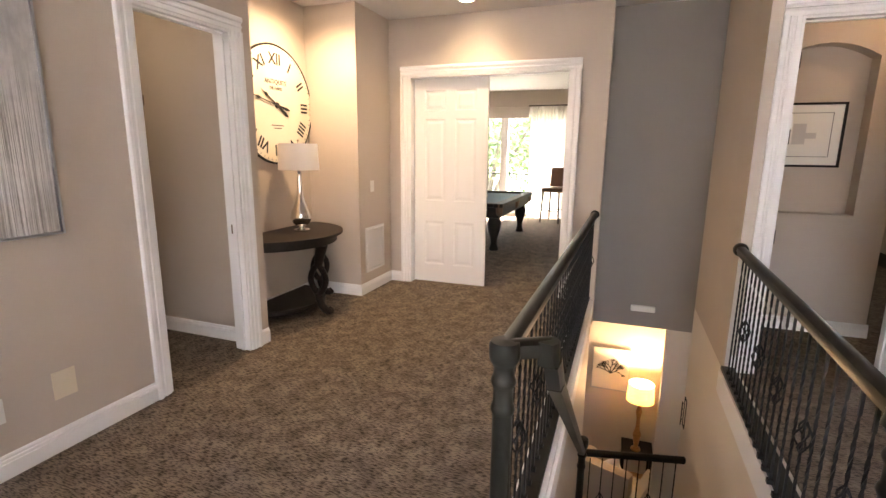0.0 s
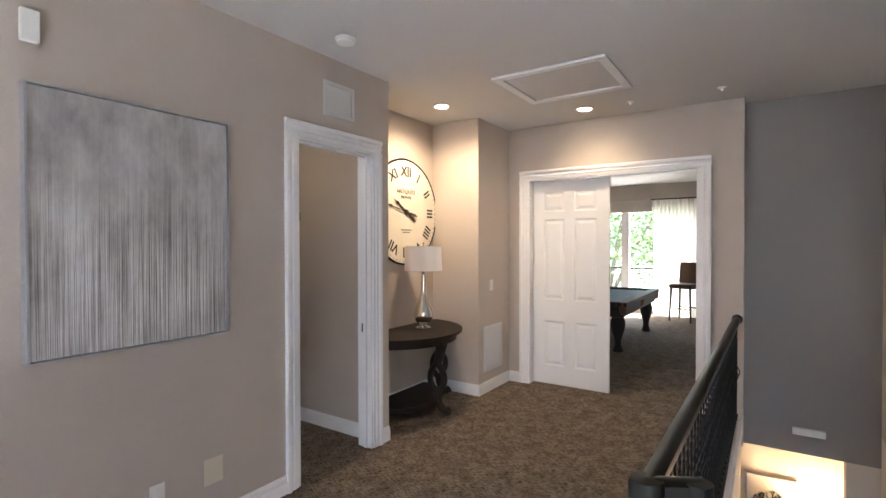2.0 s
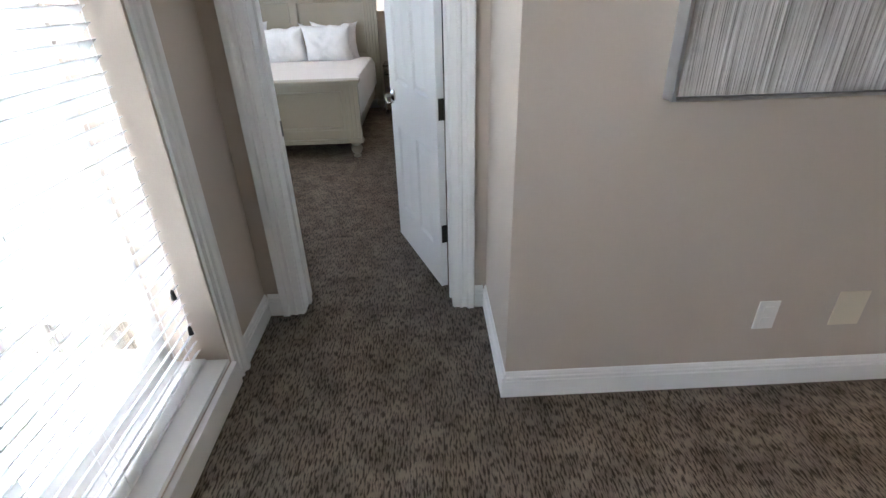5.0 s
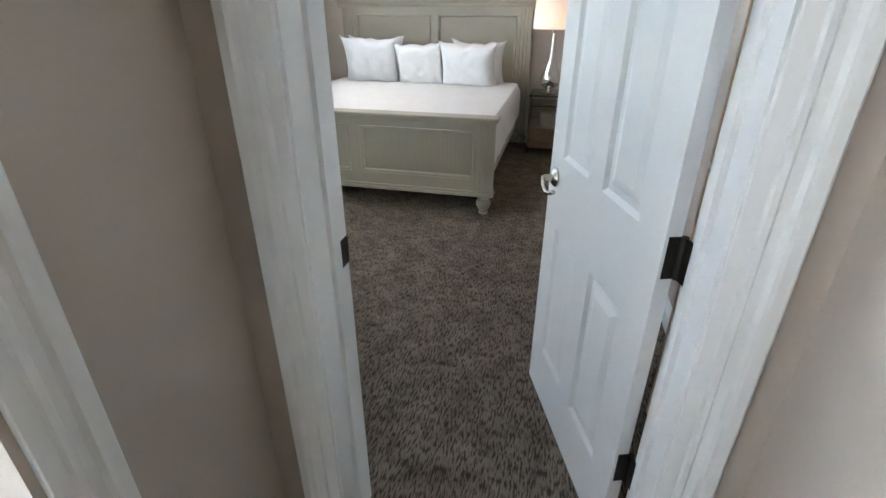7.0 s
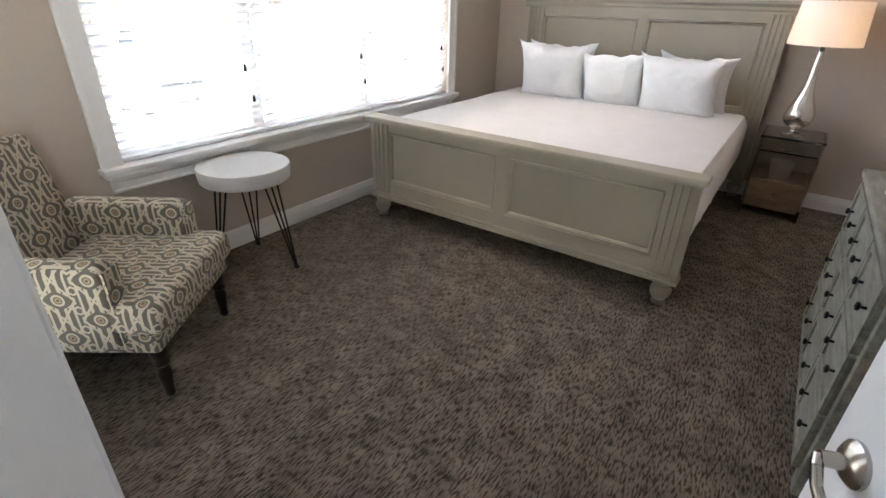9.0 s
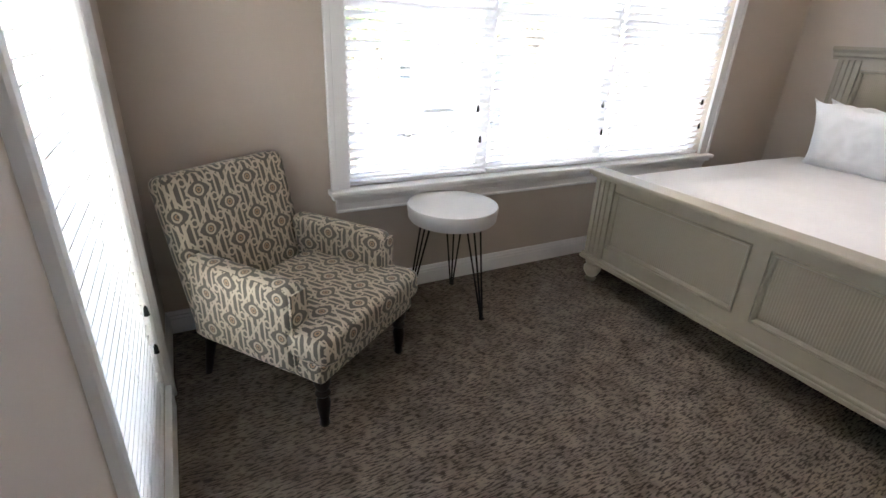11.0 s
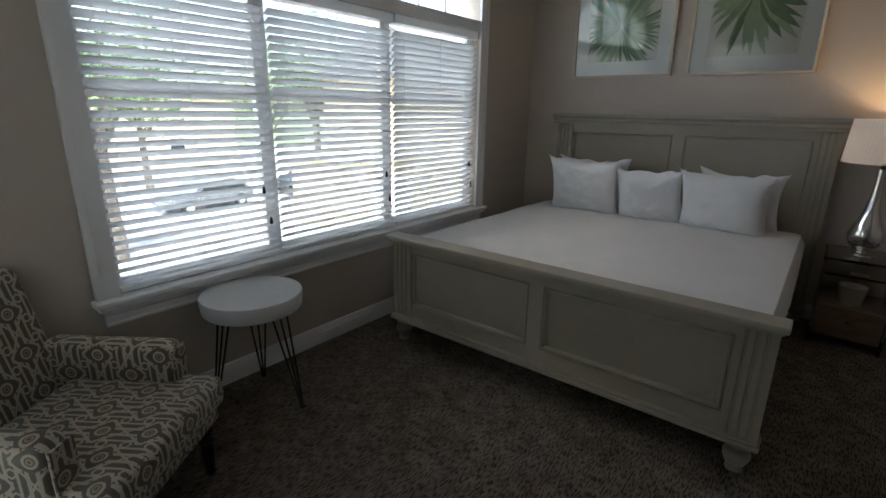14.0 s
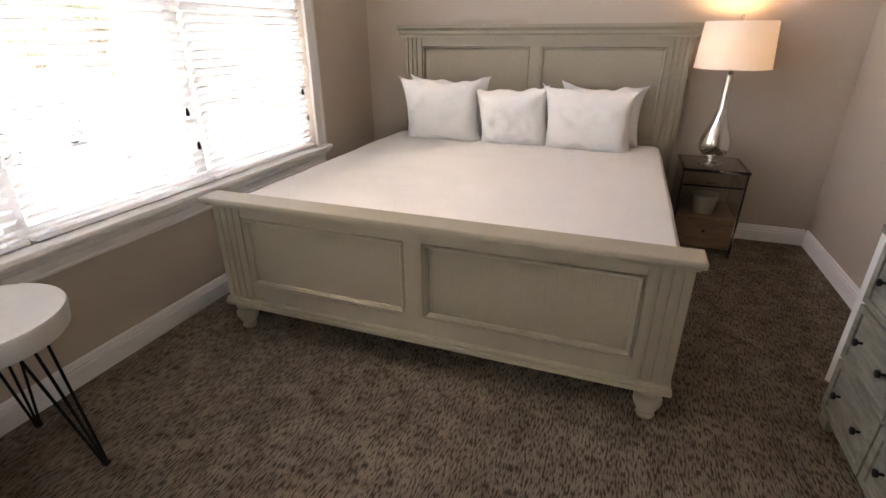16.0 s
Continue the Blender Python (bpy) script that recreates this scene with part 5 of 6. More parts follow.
CLK = pose(-2.705, 4.465, 2.015, 90, 0, 90)
ck = thing("wall_clock", CLK, "large round cream clock with black Roman numerals", "clock")
R = 0.56
part("face", lathe(B(), [(0.0, 0.0), (R, 0.0), (R, 0.022), (0.0, 0.022)], 72), AGEDFACE, ck, "aged cream clock face")
part("rim", lathe(B(), [(R - 0.012, 0.0), (R + 0.006, 0.0), (R + 0.008, 0.020), (R, 0.030), (R - 0.010, 0.026), (R - 0.012, 0.0)], 72), BLACK, ck, "thin dark metal rim", True)


def lettering(name, words, size, m, parent, material, depth=0.0008, bold=0.0):
    curve = bpy.data.curves.new(name, "FONT")
    curve.body, curve.size, curve.align_x, curve.align_y, curve.extrude = words, size, "CENTER", "CENTER", depth
    curve.resolution_u = 2
    curve.offset = bold
    tmp = bpy.data.objects.new(name, curve)
    scene.collection.objects.link(tmp)
    me = bpy.data.meshes.new_from_object(tmp.evaluated_get(bpy.context.evaluated_depsgraph_get()))
    bpy.data.objects.remove(tmp)
    me.materials.clear()
    me.materials.append(material)
    ob = new(name, me)
    ob.parent = parent
    ob.matrix_basis = m
    return ob


for k, num in enumerate(("XII", "I", "II", "III", "IIII", "V", "VI", "VII", "VIII", "IX", "X", "XI")):
    a = radians(90 - 30 * k)
    lettering("numeral", num, 0.148, pose(0.425 * math.cos(a), 0.425 * math.sin(a), 0.024, 0, 0, math.degrees(a) - 90), ck, INK, bold=0.003)
lettering("lettering", "ANTIQUITE", 0.062, pose(0, 0.215, 0.024), ck, INK)
lettering("lettering", "DE PARIS", 0.045, pose(0, 0.155, 0.024), ck, INK)
part("script_bars", boxes((-0.09, 0.09, -0.195, -0.187, 0.0225, 0.0245), (-0.06, 0.06, -0.222, -0.215, 0.0225, 0.0245)), INK, ck)
for k in range(60):
    a = radians(6 * k)
    if k == 0:
        tick = part("minute_mark", boxes((0.522, 0.538, -0.003, 0.003, 0.0225, 0.0242)), INK, ck)
    else:
        share("minute_mark", tick, ck, Matrix.Rotation(a, 4, "Z"))


def hand_mesh(length, w):
    bm = B()
    prism(bm, [(-0.19, -w * 0.5), (-0.14, -w * 1.6), (0, -w * 0.7), (length * 0.55, -w * 0.5), (length * 0.68, -w * 1.5), (length * 0.78, -w * 0.4), (length, 0), (length * 0.78, w * 0.4), (length * 0.68, w * 1.5), (length * 0.55, w * 0.5), (0, w * 0.7), (-0.14, w * 1.6), (-0.19, w * 0.5)], "z", 0.028, 0.031)
    return bm


hh = part("hour_pointer", hand_mesh(0.26, 0.012), INK, ck, "black hour pointer")
hh.matrix_basis = pose(0, 0, 0, 0, 0, 148)
mh = part("minute_pointer", hand_mesh(0.40, 0.010), INK, ck, "black minute pointer")
mh.matrix_basis = pose(0, 0, 0.003, 0, 0, 168)
part("boss", lathe(B(), [(0, 0.025), (0.03, 0.026), (0.026, 0.038), (0, 0.042)], 20), INK, ck, "", True)

# ---- stair railings ----


def rail_section(w=0.066, h=0.062):
    return [(-w * 0.36, 0), (w * 0.36, 0), (w * 0.42, h * 0.25), (w * 0.5, h * 0.45), (w * 0.46, h * 0.78), (w * 0.25, h * 0.97), (0, h), (-w * 0.25, h * 0.97), (-w * 0.46, h * 0.78), (-w * 0.5, h * 0.45), (-w * 0.42, h * 0.25)]


def rail_bar(bm, p, q, sec):
    p, q = Vector(p), Vector(q)
    d = (q - p).normalized()
    side = d.cross(Vector((0, 0, 1))).normalized()
    up = side.cross(d).normalized()
    ends = [[bm.verts.new(o + side * a + up * (b - 0.062)) for a, b in sec] for o in (p, q)]
    n = len(sec)
    for i in range(n):
        bm.faces.new((ends[0][i], ends[0][(i + 1) % n], ends[1][(i + 1) % n], ends[1][i]))
    bm.faces.new(ends[0][::-1])
    bm.faces.new(ends[1])
    bmesh.ops.recalc_face_normals(bm, faces=bm.faces)


NEWEL = [(0.044, 0.0), (0.044, 0.10), (0.036, 0.11), (0.034, 0.70), (0.038, 0.708), (0.042, 0.722), (0.038, 0.736), (0.034, 0.745), (0.034, 0.80), (0.040, 0.808), (0.044, 0.822), (0.040, 0.836), (0.035, 0.845), (0.035, 0.872), (0.042, 0.885), (0.050, 0.898), (0.052, 0.915), (0.052, 0.950), (0.047, 0.962), (0.0, 0.966)]


def balusters(root, p, q, z0, z1, spacing=0.105, skip=0.08):
    p, q = Vector(p), Vector(q)
    L = (q - p).length
    n = int((L - 2 * skip) / spacing)
    plain = basket = None
    for i in range(n + 1):
        o = p + (q - p) * ((skip + (L - 2 * skip) * i / n) / L)
        kind = i % 4 == 1
        src = basket if kind else plain
        if src is None:
            bm = B()
            h = z1 - z0
            # square bar with a twisted middle
            rings = []
            for k in range(25):
                t = k / 24
                tw = 0 if t < 0.25 or t > 0.85 else (t - 0.25) / 0.6 * math.pi * 5
                r = 0.0072
                rings.append([bm.verts.new((r * math.cos(tw + math.pi / 4 + math.pi / 2 * c), r * math.sin(tw + math.pi / 4 + math.pi / 2 * c), h * t)) for c in range(4)])
            for ra, rb in zip(rings, rings[1:]):
                for c in range(4):
                    bm.faces.new((ra[c], ra[(c + 1) % 4], rb[(c + 1) % 4], rb[c]))
            if kind:
                for c in range(4):
                    path = []
                    for k in range(7):
                        t = k / 6
                        a = c * math.pi / 2 + t * math.pi * 0.9
                        rr = 0.006 + 0.026 * math.sin(math.pi * t)
                        path.append(Vector((rr * math.cos(a), rr * math.sin(a), h * 0.5 - 0.07 + 0.14 * t)))
                    sweep(bm, path, 0.0042, 6)
            box(bm, -0.014, 0.014, -0.014, 0.014, 0.0, 0.025, 0.003)
            src = part("baluster", bm, BLACK, root, "twisted iron baluster with a basket" if kind else "twisted iron baluster")
            src.matrix_basis = Matrix.Translation((o.x, o.y, z0))
            if kind:
                basket = src
            else:
                plain = src
        else:
            share("baluster", src, root, Matrix.Translation((o.x, o.y, z0)))


lr = thing("stair_railing", I4, "dark stained handrail with twisted iron balusters", "railing", "stair railings")
SEC = rail_section()
A0, A1 = (0.235, 1.90), (0.296, 5.745)
bm = B()
rail_bar(bm, (*A0, 0.985), (*A1, 0.985), SEC)
bmesh.ops.create_icosphere(bm, subdivisions=3, radius=0.046, matrix=Matrix.Translation((A1[0], 5.735, 0.955)))
part("handrail", bm, RAILW, lr, "", True)
bm = B()
rail_bar(bm, (0.228, 1.90, 0.985), (0.372, 1.985, 0.985), SEC)
rail_bar(bm, (0.372, 1.985, 0.985), (0.374, 1.992, 0.90), [(a * 1.05, b) for a, b in SEC])
part("return_rail", bm, RAILW, lr, "", True)
part("newel", lathe(B(), NEWEL, 24, (0.228, 1.90, 0.02)), RAILW, lr, "turned dark newel post", True)
part("shoe_rail", boxes((0.20, 0.30, 1.90, 5.745, 0.035, 0.065), bevel=0.006), RAILW, lr)
balusters(lr, (0.235, 1.95, 0), (0.30, 5.70, 0), 0.06, 0.935)
bm = B()
rail_bar(bm, (0.375, 1.99, 0.93), (0.378, 2.10, 0.80), SEC)
rail_bar(bm, (0.378, 2.10, 0.80), (0.378, 4.80, -1.18), SEC)
part("descending_rail", bm, RAILW, lr, "dark handrail running down the stairs", True)
part("newel", lathe(B(), [(r, z * 1.25) for r, z in NEWEL], 24, (0.38, 4.86, -2.31)), RAILW, lr, "turned dark newel post", True)
bm = B()
rail_bar(bm, (0.38, 4.98, -1.30), (1.335, 5.30, -1.36), SEC)
part("lower_rail", bm, BLACK, lr, "", True)
lo = thing("landing_railing", I4, "black iron railing along the lower landing", "railing", "stair railings")
balusters(lo, (0.38, 4.98, 0), (1.335, 5.30, 0), -2.31, -1.40, 0.12)

rr = thing("stair_railing", I4, "dark stained handrail with twisted iron balusters", "railing", "stair railings")
B0, B1 = (1.295, 1.94), (1.372, 4.335)
bm = B()
rail_bar(bm, (*B0, 0.955), (*B1, 0.955), SEC)
bmesh.ops.create_icosphere(bm, subdivisions=3, radius=0.05, matrix=Matrix.Translation((B1[0], 4.325, 0.925)))
part("handrail", bm, RAILW, rr, "", True)
part("newel", lathe(B(), [(r, z * 0.99) for r, z in NEWEL], 24, (1.29, 1.90, 0.0)), RAILW, rr, "turned dark newel post", True)
bm = B()
tube(bm, (1.29, 1.90, 0.90), (1.29, 1.90, 0.957), 0.058, 0.046, 20)
part("newel_cap", bm, RAILW, rr, "", True)
part("shoe_rail", boxes((1.345, 1.435, 1.96, 4.345, 0.002, 0.032), bevel=0.006), RAILW, rr)
balusters(rr, (1.295, 1.99, 0), (1.372, 4.28, 0), 0.03, 0.905)
single("stair_curb", boxes((0.185, 0.325, 1.72, 5.745, 0.0, 0.035), bevel=0.004), TRIM, "white curb board along the stairwell edge", "curb", kind="structure")

single("stair_curb", boxes((1.335, 1.362, 1.72, 4.345, -0.17, 0.0), bevel=0.004), TRIM, "white curb board along the stairwell edge", "curb", kind="structure")
single("stair_curb", boxes((0.325, 0.345, 1.72, 5.745, -0.15, 0.02), bevel=0.004), TRIM, "white curb board along the stairwell edge", "curb", kind="structure")
for k in range(13):
    y0 = 1.98 + 0.25 * k
    z = -0.178 * k
    root = single("stair_step", boxes((0.325, 1.365, y0 - 0.25, y0 + 0.02, z - 0.178, z - 0.004), bevel=0.006), CARPET, "carpeted stair step in brown and grey", "stair step", "flight of stairs", kind="structure")
single("stair_landing", boxes((0.325, 1.365, 5.0, 5.5, -2.5, -2.31)), CARPET, "carpeted lower landing", "landing", kind="structure")

# room below
lp = thing("framed_print", pose(0.31, 7.93, -2.045), "white print of a dark coral branch in a thin frame", "picture")
part("frame", boxes((0, 0.56, -0.02, 0.0, 0, 0.015), (0, 0.56, -0.02, 0, 0.68, 0.695), (0, 0.015, -0.02, 0, 0.015, 0.68), (0.545, 0.56, -0.02, 0, 0.015, 0.68)), SILVERFRAME, lp)
part("sheet", boxes((0.015, 0.545, -0.012, -0.004, 0.015, 0.68)), MAT_WHITE, lp)
rnd = random.Random(5)
bm = B()


def twig(x, z, a, l, w, d):
    x2, z2 = x + l * math.cos(a), z + l * math.sin(a)
    tube(bm, (x, -0.016, z), (x2, -0.016, z2), w, w * 0.7, 5)
    if d:
        for k in range(3):
            twig(x2, z2, a + rnd.uniform(-0.75, 0.75), l * rnd.uniform(0.6, 0.85), w * 0.75, d - 1)


for k in range(5):
    twig(0.28, 0.28, radians(30 + 30 * k), 0.082, 0.008, 3)
part("coral_print", bm, INK, lp, "dark branching coral")
ll = thing("table_lamp", pose(1.03, 7.55, -2.75), "lit amber drum lamp on a turned wooden base", "lamp")
part("base", lathe(B(), [(0.0, 0.0), (0.07, 0.0), (0.07, 0.02), (0.03, 0.06), (0.045, 0.15), (0.06, 0.25), (0.03, 0.36), (0.025, 0.5), (0.045, 0.62), (0.02, 0.72), (0.01, 0.85), (0, 0.85)], 24), HONEY, ll, "turned honey wood base", True)
part("shade", lathe(B(), [(0.19, 0.80), (0.175, 1.06), (0.171, 1.06), (0.186, 0.80), (0.19, 0.80)], 40), SHADE_AMBER, ll, "glowing cream shade", True)
sofa = thing("lounge_chair", pose(0.72, 6.95, -3.4, 0, 0, 160), "cream upholstered lounge chair with a pillow", "armchair")
part("seat", boxes((-0.38, 0.38, -0.35, 0.40, 0.12, 0.44), bevel=0.05), CREAMUP, sofa, "", True)
part("back", boxes((-0.38, 0.38, 0.28, 0.46, 0.40, 0.92), bevel=0.06), CREAMUP, sofa, "", True)
for s in (-1, 1):
    part("arm", boxes((min(s * .36, s * .5), max(s * .36, s * .5), -0.36, 0.42, 0.10, 0.64), bevel=0.04), CREAMUP, sofa, "", True)
for x in (-0.4, 0.4):
    for y in (-0.3, 0.38):
        part("leg", boxes((x - 0.025, x + 0.025, y - 0.025, y + 0.025, 0.0, 0.12)), DARKWOOD, sofa)
single("cushion", pillow_mesh(0.46, 0.44, 0.16, 6.6), PILLOWCASE, "pale square cushion on the lounge chair", "cushion", smooth=True, m=pose(0.70, 6.98, -2.965, 0, 0, 200) @ pose(0, 0, 0, -20, 24, 0))
et = thing("end_table", pose(1.05, 7.6, -3.4), "small dark wooden end table under the lamp", "table")
part("top", boxes((-0.22, 0.22, -0.22, 0.22, 0.62, 0.65), bevel=0.006), DARKWOOD, et)
for x in (-0.19, 0.19):
    for y in (-0.19, 0.19):
        part("leg", boxes((x - 0.02, x + 0.02, y - 0.02, y + 0.02, 0, 0.62)), DARKWOOD, et)
single("emergency_light", boxes((0.735, 0.985, 5.955, 5.998, -0.118, -0.052), bevel=0.012), PLASTIC, "small white fixture low on the stairwell wall", "wall fixture")
kh = thing("wall_rack", pose(1.338, 5.62, -1.15), "small dark wrought-iron rack on the stairwell wall", "wall rack")
for k in range(4):
    bm = B()
    sweep(bm, [Vector((-0.02 - 0.02 * math.sin(math.pi * t / 6), 0.0 + 0.05 * math.cos(2 * math.pi * t / 6), 0.06 * k + 0.03 * math.sin(2 * math.pi * t / 6))) for t in range(7)], 0.005, 6)
    part("scroll", bm, BLACK, kh)
bm = B()
sweep(bm, [(-0.004, -0.06, -0.05), (-0.004, -0.06, 0.25), (-0.004, 0.06, 0.25), (-0.004, 0.06, -0.05), (-0.004, -0.06, -0.05)], 0.005, 6)
part("frame", bm, BLACK, kh)

# ---- game room ----
gw = thing("window_4", I4, "white sliding balcony window", "window", kind="structure")
for a, b in ((-4.0, -2.30), (-2.30, -0.65)):
    part("frame", boxes((a, a + 0.09, 12.52, 12.6, 0.08, 2.55), (b - 0.09, b, 12.52, 12.6, 0.08, 2.55), (a + 0.09, b - 0.09, 12.52, 12.6, 0.08, 0.2), (a + 0.09, b - 0.09, 12.52, 12.6, 2.45, 2.55), bevel=0.004), TRIM, gw)
    pane("pane", boxes((a + 0.09, b - 0.09, 12.555, 12.56, 0.2, 2.45)), gw)
casing("x", 12.5, -1, -4.0, -0.65, 2.55)
cu = thing("curtain", pose(-1.08, 12.36, 0), "sheer cream curtain hanging beside the window", "curtain")
bm = B()
n = 78
cols = [[bm.verts.new((-0.55 + 1.10 * i / n, 0.045 * math.sin(i * 1.05) + 0.012 * math.sin(i * 2.6), z)) for z in (0.02, 1.3, 2.66)] for i in range(n + 1)]
for a, b in zip(cols, cols[1:]):
    for k in range(2):
        bm.faces.new((a[k], b[k], b[k + 1], a[k + 1]))
bmesh.ops.solidify(bm, geom=bm.faces[:], thickness=0.004)
part("cloth", bm, CURTAIN, cu, "", True)
bm = B()
tube(bm, (-0.62, 0, 2.68), (0.62, 0, 2.68), 0.014)
part("rod", bm, BLACK, cu)
part("bracket", boxes((-0.015, 0.015, 0.0, 0.14, 2.67, 2.69)), BLACK, cu)

single("window_valance", boxes((-4.1, -1.68, 12.40, 12.49, 2.40, 2.66), bevel=0.01), CREAMUP, "taupe fabric valance over the balcony window", "valance")
pt = thing("pool_table", pose(-1.90, 9.1, 0), "dark carved pool table with blue-grey felt", "pool table")
part("bed_cloth", boxes((-0.55, 0.55, -1.12, 1.12, 0.74, 0.765)), FELT, pt, "blue-grey felt")
part("frame", boxes((-0.66, 0.66, -1.25, 1.25, 0.56, 0.735), bevel=0.03), DARKWOOD, pt)
for x0, x1, y0, y1 in ((-0.72, -0.57, -1.32, 1.32), (0.57, 0.72, -1.32, 1.32), (-0.57, 0.57, -1.32, -1.17), (-0.57, 0.57, 1.17, 1.32)):
    part("rail", boxes((x0, x1, y0, y1, 0.735, 0.80), bevel=0.015), DARKWOOD, pt)
for x in (-0.53, 0.53):
    for y in (-1.05, 1.05):
        part("leg", lathe(B(), [(0.06, 0.0), (0.085, 0.02), (0.07, 0.06), (0.05, 0.12), (0.055, 0.2), (0.10, 0.35), (0.115, 0.45), (0.09, 0.56), (0, 0.56)], 18, (x, y, 0)), DARKWOOD, pt, "carved turned leg", True)
for x in (-0.66, 0.66):
    for y in (-1.26, 0.0, 1.26):
        part("pocket", lathe(B(), [(0.02, 0.60), (0.055, 0.64), (0.065, 0.79), (0.058, 0.79), (0.045, 0.65), (0.0, 0.62)], 12, (x, y, 0)), LEATHER, pt)
single("billiard_rack", boxes((-0.15, 0.15, -0.02, 0.02, 0, 0.05), (-0.02, 0.15, -0.02, 0.2, 0, 0.05)), WALNUT, "dark wooden ball rack on the pool table", "rack", m=pose(-1.95, 9.0, 0.766))

bs = thing("bar_stool", pose(-0.92, 11.85, 0, 0, 0, -20), "tall dark stool with a tufted tan leather back", "bar stool")
part("seat", boxes((-0.24, 0.24, -0.22, 0.22, 0.70, 0.80), bevel=0.03), LEATHER, bs, "", True)
bk = part("backrest", boxes((-0.24, 0.24, -0.035, 0.035, 0, 0.46), bevel=0.03), LEATHER, bs, "tufted tan leather back", True)
bk.matrix_basis = pose(0, 0.21, 0.80, -8, 0, 0)
for x in (-0.2, 0.2):
    for y in (-0.18, 0.18):
        bm = B()
        tube(bm, (x * 1.15, y * 1.15, 0), (x, y, 0.70), 0.018, 0.026, 8)
        part("leg", bm, DARKWOOD, bs)
for y in (-0.2, 0.2):
    bm = B()
    tube(bm, (-0.22, y, 0.28), (0.22, y, 0.28), 0.012, n=8)
    part("stretcher", bm, DARKWOOD, bs)

# ---- guest room beyond the hall door ----
gp = thing("framed_print", pose(2.06, 5.715, 1.485), "pale abstract print in a black and white frame", "picture")
part("frame", boxes((-0.26, 0.26, -0.025, 0, 0, 0.02), (-0.26, 0.26, -0.025, 0, 0.54, 0.56), (-0.26, -0.24, -0.025, 0, 0.02, 0.54), (0.24, 0.26, -0.025, 0, 0.02, 0.54)), BLACK, gp)
part("mat_board", boxes((-0.24, 0.24, -0.012, -0.004, 0.02, 0.54)), MAT_WHITE, gp)
part("inner_line", boxes((-0.17, 0.17, -0.014, -0.012, 0.09, 0.094), (-0.17, 0.17, -0.014, -0.012, 0.47, 0.474), (-0.17, -0.166, -0.014, -0.012, 0.094, 0.47), (0.166, 0.17, -0.014, -0.012, 0.094, 0.47)), INK, gp)
part("image", boxes((-0.12, -0.02, -0.0135, -0.012, 0.2, 0.38), (-0.02, 0.06, -0.0135, -0.012, 0.25, 0.30)), CONCRETE, gp, "faint grey shape")
cl = thing("ceiling_lamp", pose(2.75, 5.05, CEILZ), "warm frosted flush ceiling lamp in the guest room", "ceiling light")
part("base", lathe(B(), [(0, 0), (0.13, 0), (0.13, -0.03), (0, -0.03)], 24), NICKEL, cl)
part("bowl", lathe(B(), [(0.0, -0.16), (0.08, -0.15), (0.15, -0.10), (0.17, -0.03), (0.16, -0.03), (0.14, -0.09), (0.0, -0.14)], 28), SHADE_AMBER, cl, "frosted glass bowl", True)
tall_window("window_5", "x", 10.0, 10.14, 4.42, 5.9, 0.95, 2.35, -1)
gb = thing("bed", pose(4.7, 8.6, 0), "guest bed with a cream spread", "bed")
part("base", boxes((-0.75, 0.75, -1.0, 1.0, 0.1, 0.35), bevel=0.02), DARKWOOD, gb)
part("mattress", soft_block(-0.78, 0.78, -1.02, 1.0, 0.30, 0.72, 0.08, 20, 20, 0.02, 2), CREAMUP, gb, "cream quilted spread", True)
for x in (-0.68, 0.68):
    for y in (-0.9, 0.9):
        part("leg", boxes((x - 0.04, x + 0.04, y - 0.04, y + 0.04, 0, 0.1)), DARKWOOD, gb)

# ---- outside ----
GZ = -3.45
bm = B()
S = 500.0
gv = [bm.verts.new((sx * S, sy * S, GZ)) for sx, sy in ((-1, -1), (1, -1), (1, 1), (-1, 1))]
bm.faces.new(gv)
single("ground", bm, GRASS, "green lawn around the house", "ground", kind="structure")
single("road", boxes((-90, 70, -60, -12, GZ - 0.1, GZ + 0.02)), ASPHALT, "pale sunlit concrete street and parking bay", "road", kind="structure")
single("pavement", boxes((-70, 50, -11.9, -3.6, GZ - 0.1, GZ + 0.12)), CONCRETE, "pale concrete pavement with a kerb", "pavement", kind="structure")


def car(m, paint, label):
    root = thing("parked_car", m, label, "car", "parked cars")
    bm = B()
    prism(bm, [(-2.25, 0.35), (2.2, 0.35), (2.25, 0.62), (2.1, 0.82), (1.1, 0.92), (0.45, 1.42), (-1.3, 1.45), (-1.95, 0.98), (-2.25, 0.9)], "y", -0.88, 0.88)
    bmesh.ops.bevel(bm, geom=bm.edges[:], offset=0.08, segments=2, affect="EDGES")
    part("body", bm, paint, root, "", True)
    for s in (-0.87, 0.87):
        bm = B()
        prism(bm, [(0.95, 0.93), (0.4, 1.36), (-1.25, 1.38), (-1.7, 0.98)], "y", s - 0.02, s + 0.02)
        part("side_window", bm, TINTED, root)
    for x in (-1.4, 1.4):
        for y in (-0.82, 0.82):
            w = part("wheel", lathe(B(), [(0.0, -0.11), (0.28, -0.11), (0.33, -0.08), (0.33, 0.08), (0.28, 0.11), (0.0, 0.11)], 20, (x, y, 0.33), Matrix.Rotation(radians(90), 3, "X")), RUBBER, root, "", True)
            hub = mesh_object("rim", lathe(B(), [(0, -0.115), (0.2, -0.115), (0.2, 0.115), (0, 0.115)], 14, (x, y, 0.33), Matrix.Rotation(radians(90), 3, "X")), NICKEL, True)
            hub.parent = w
    return root


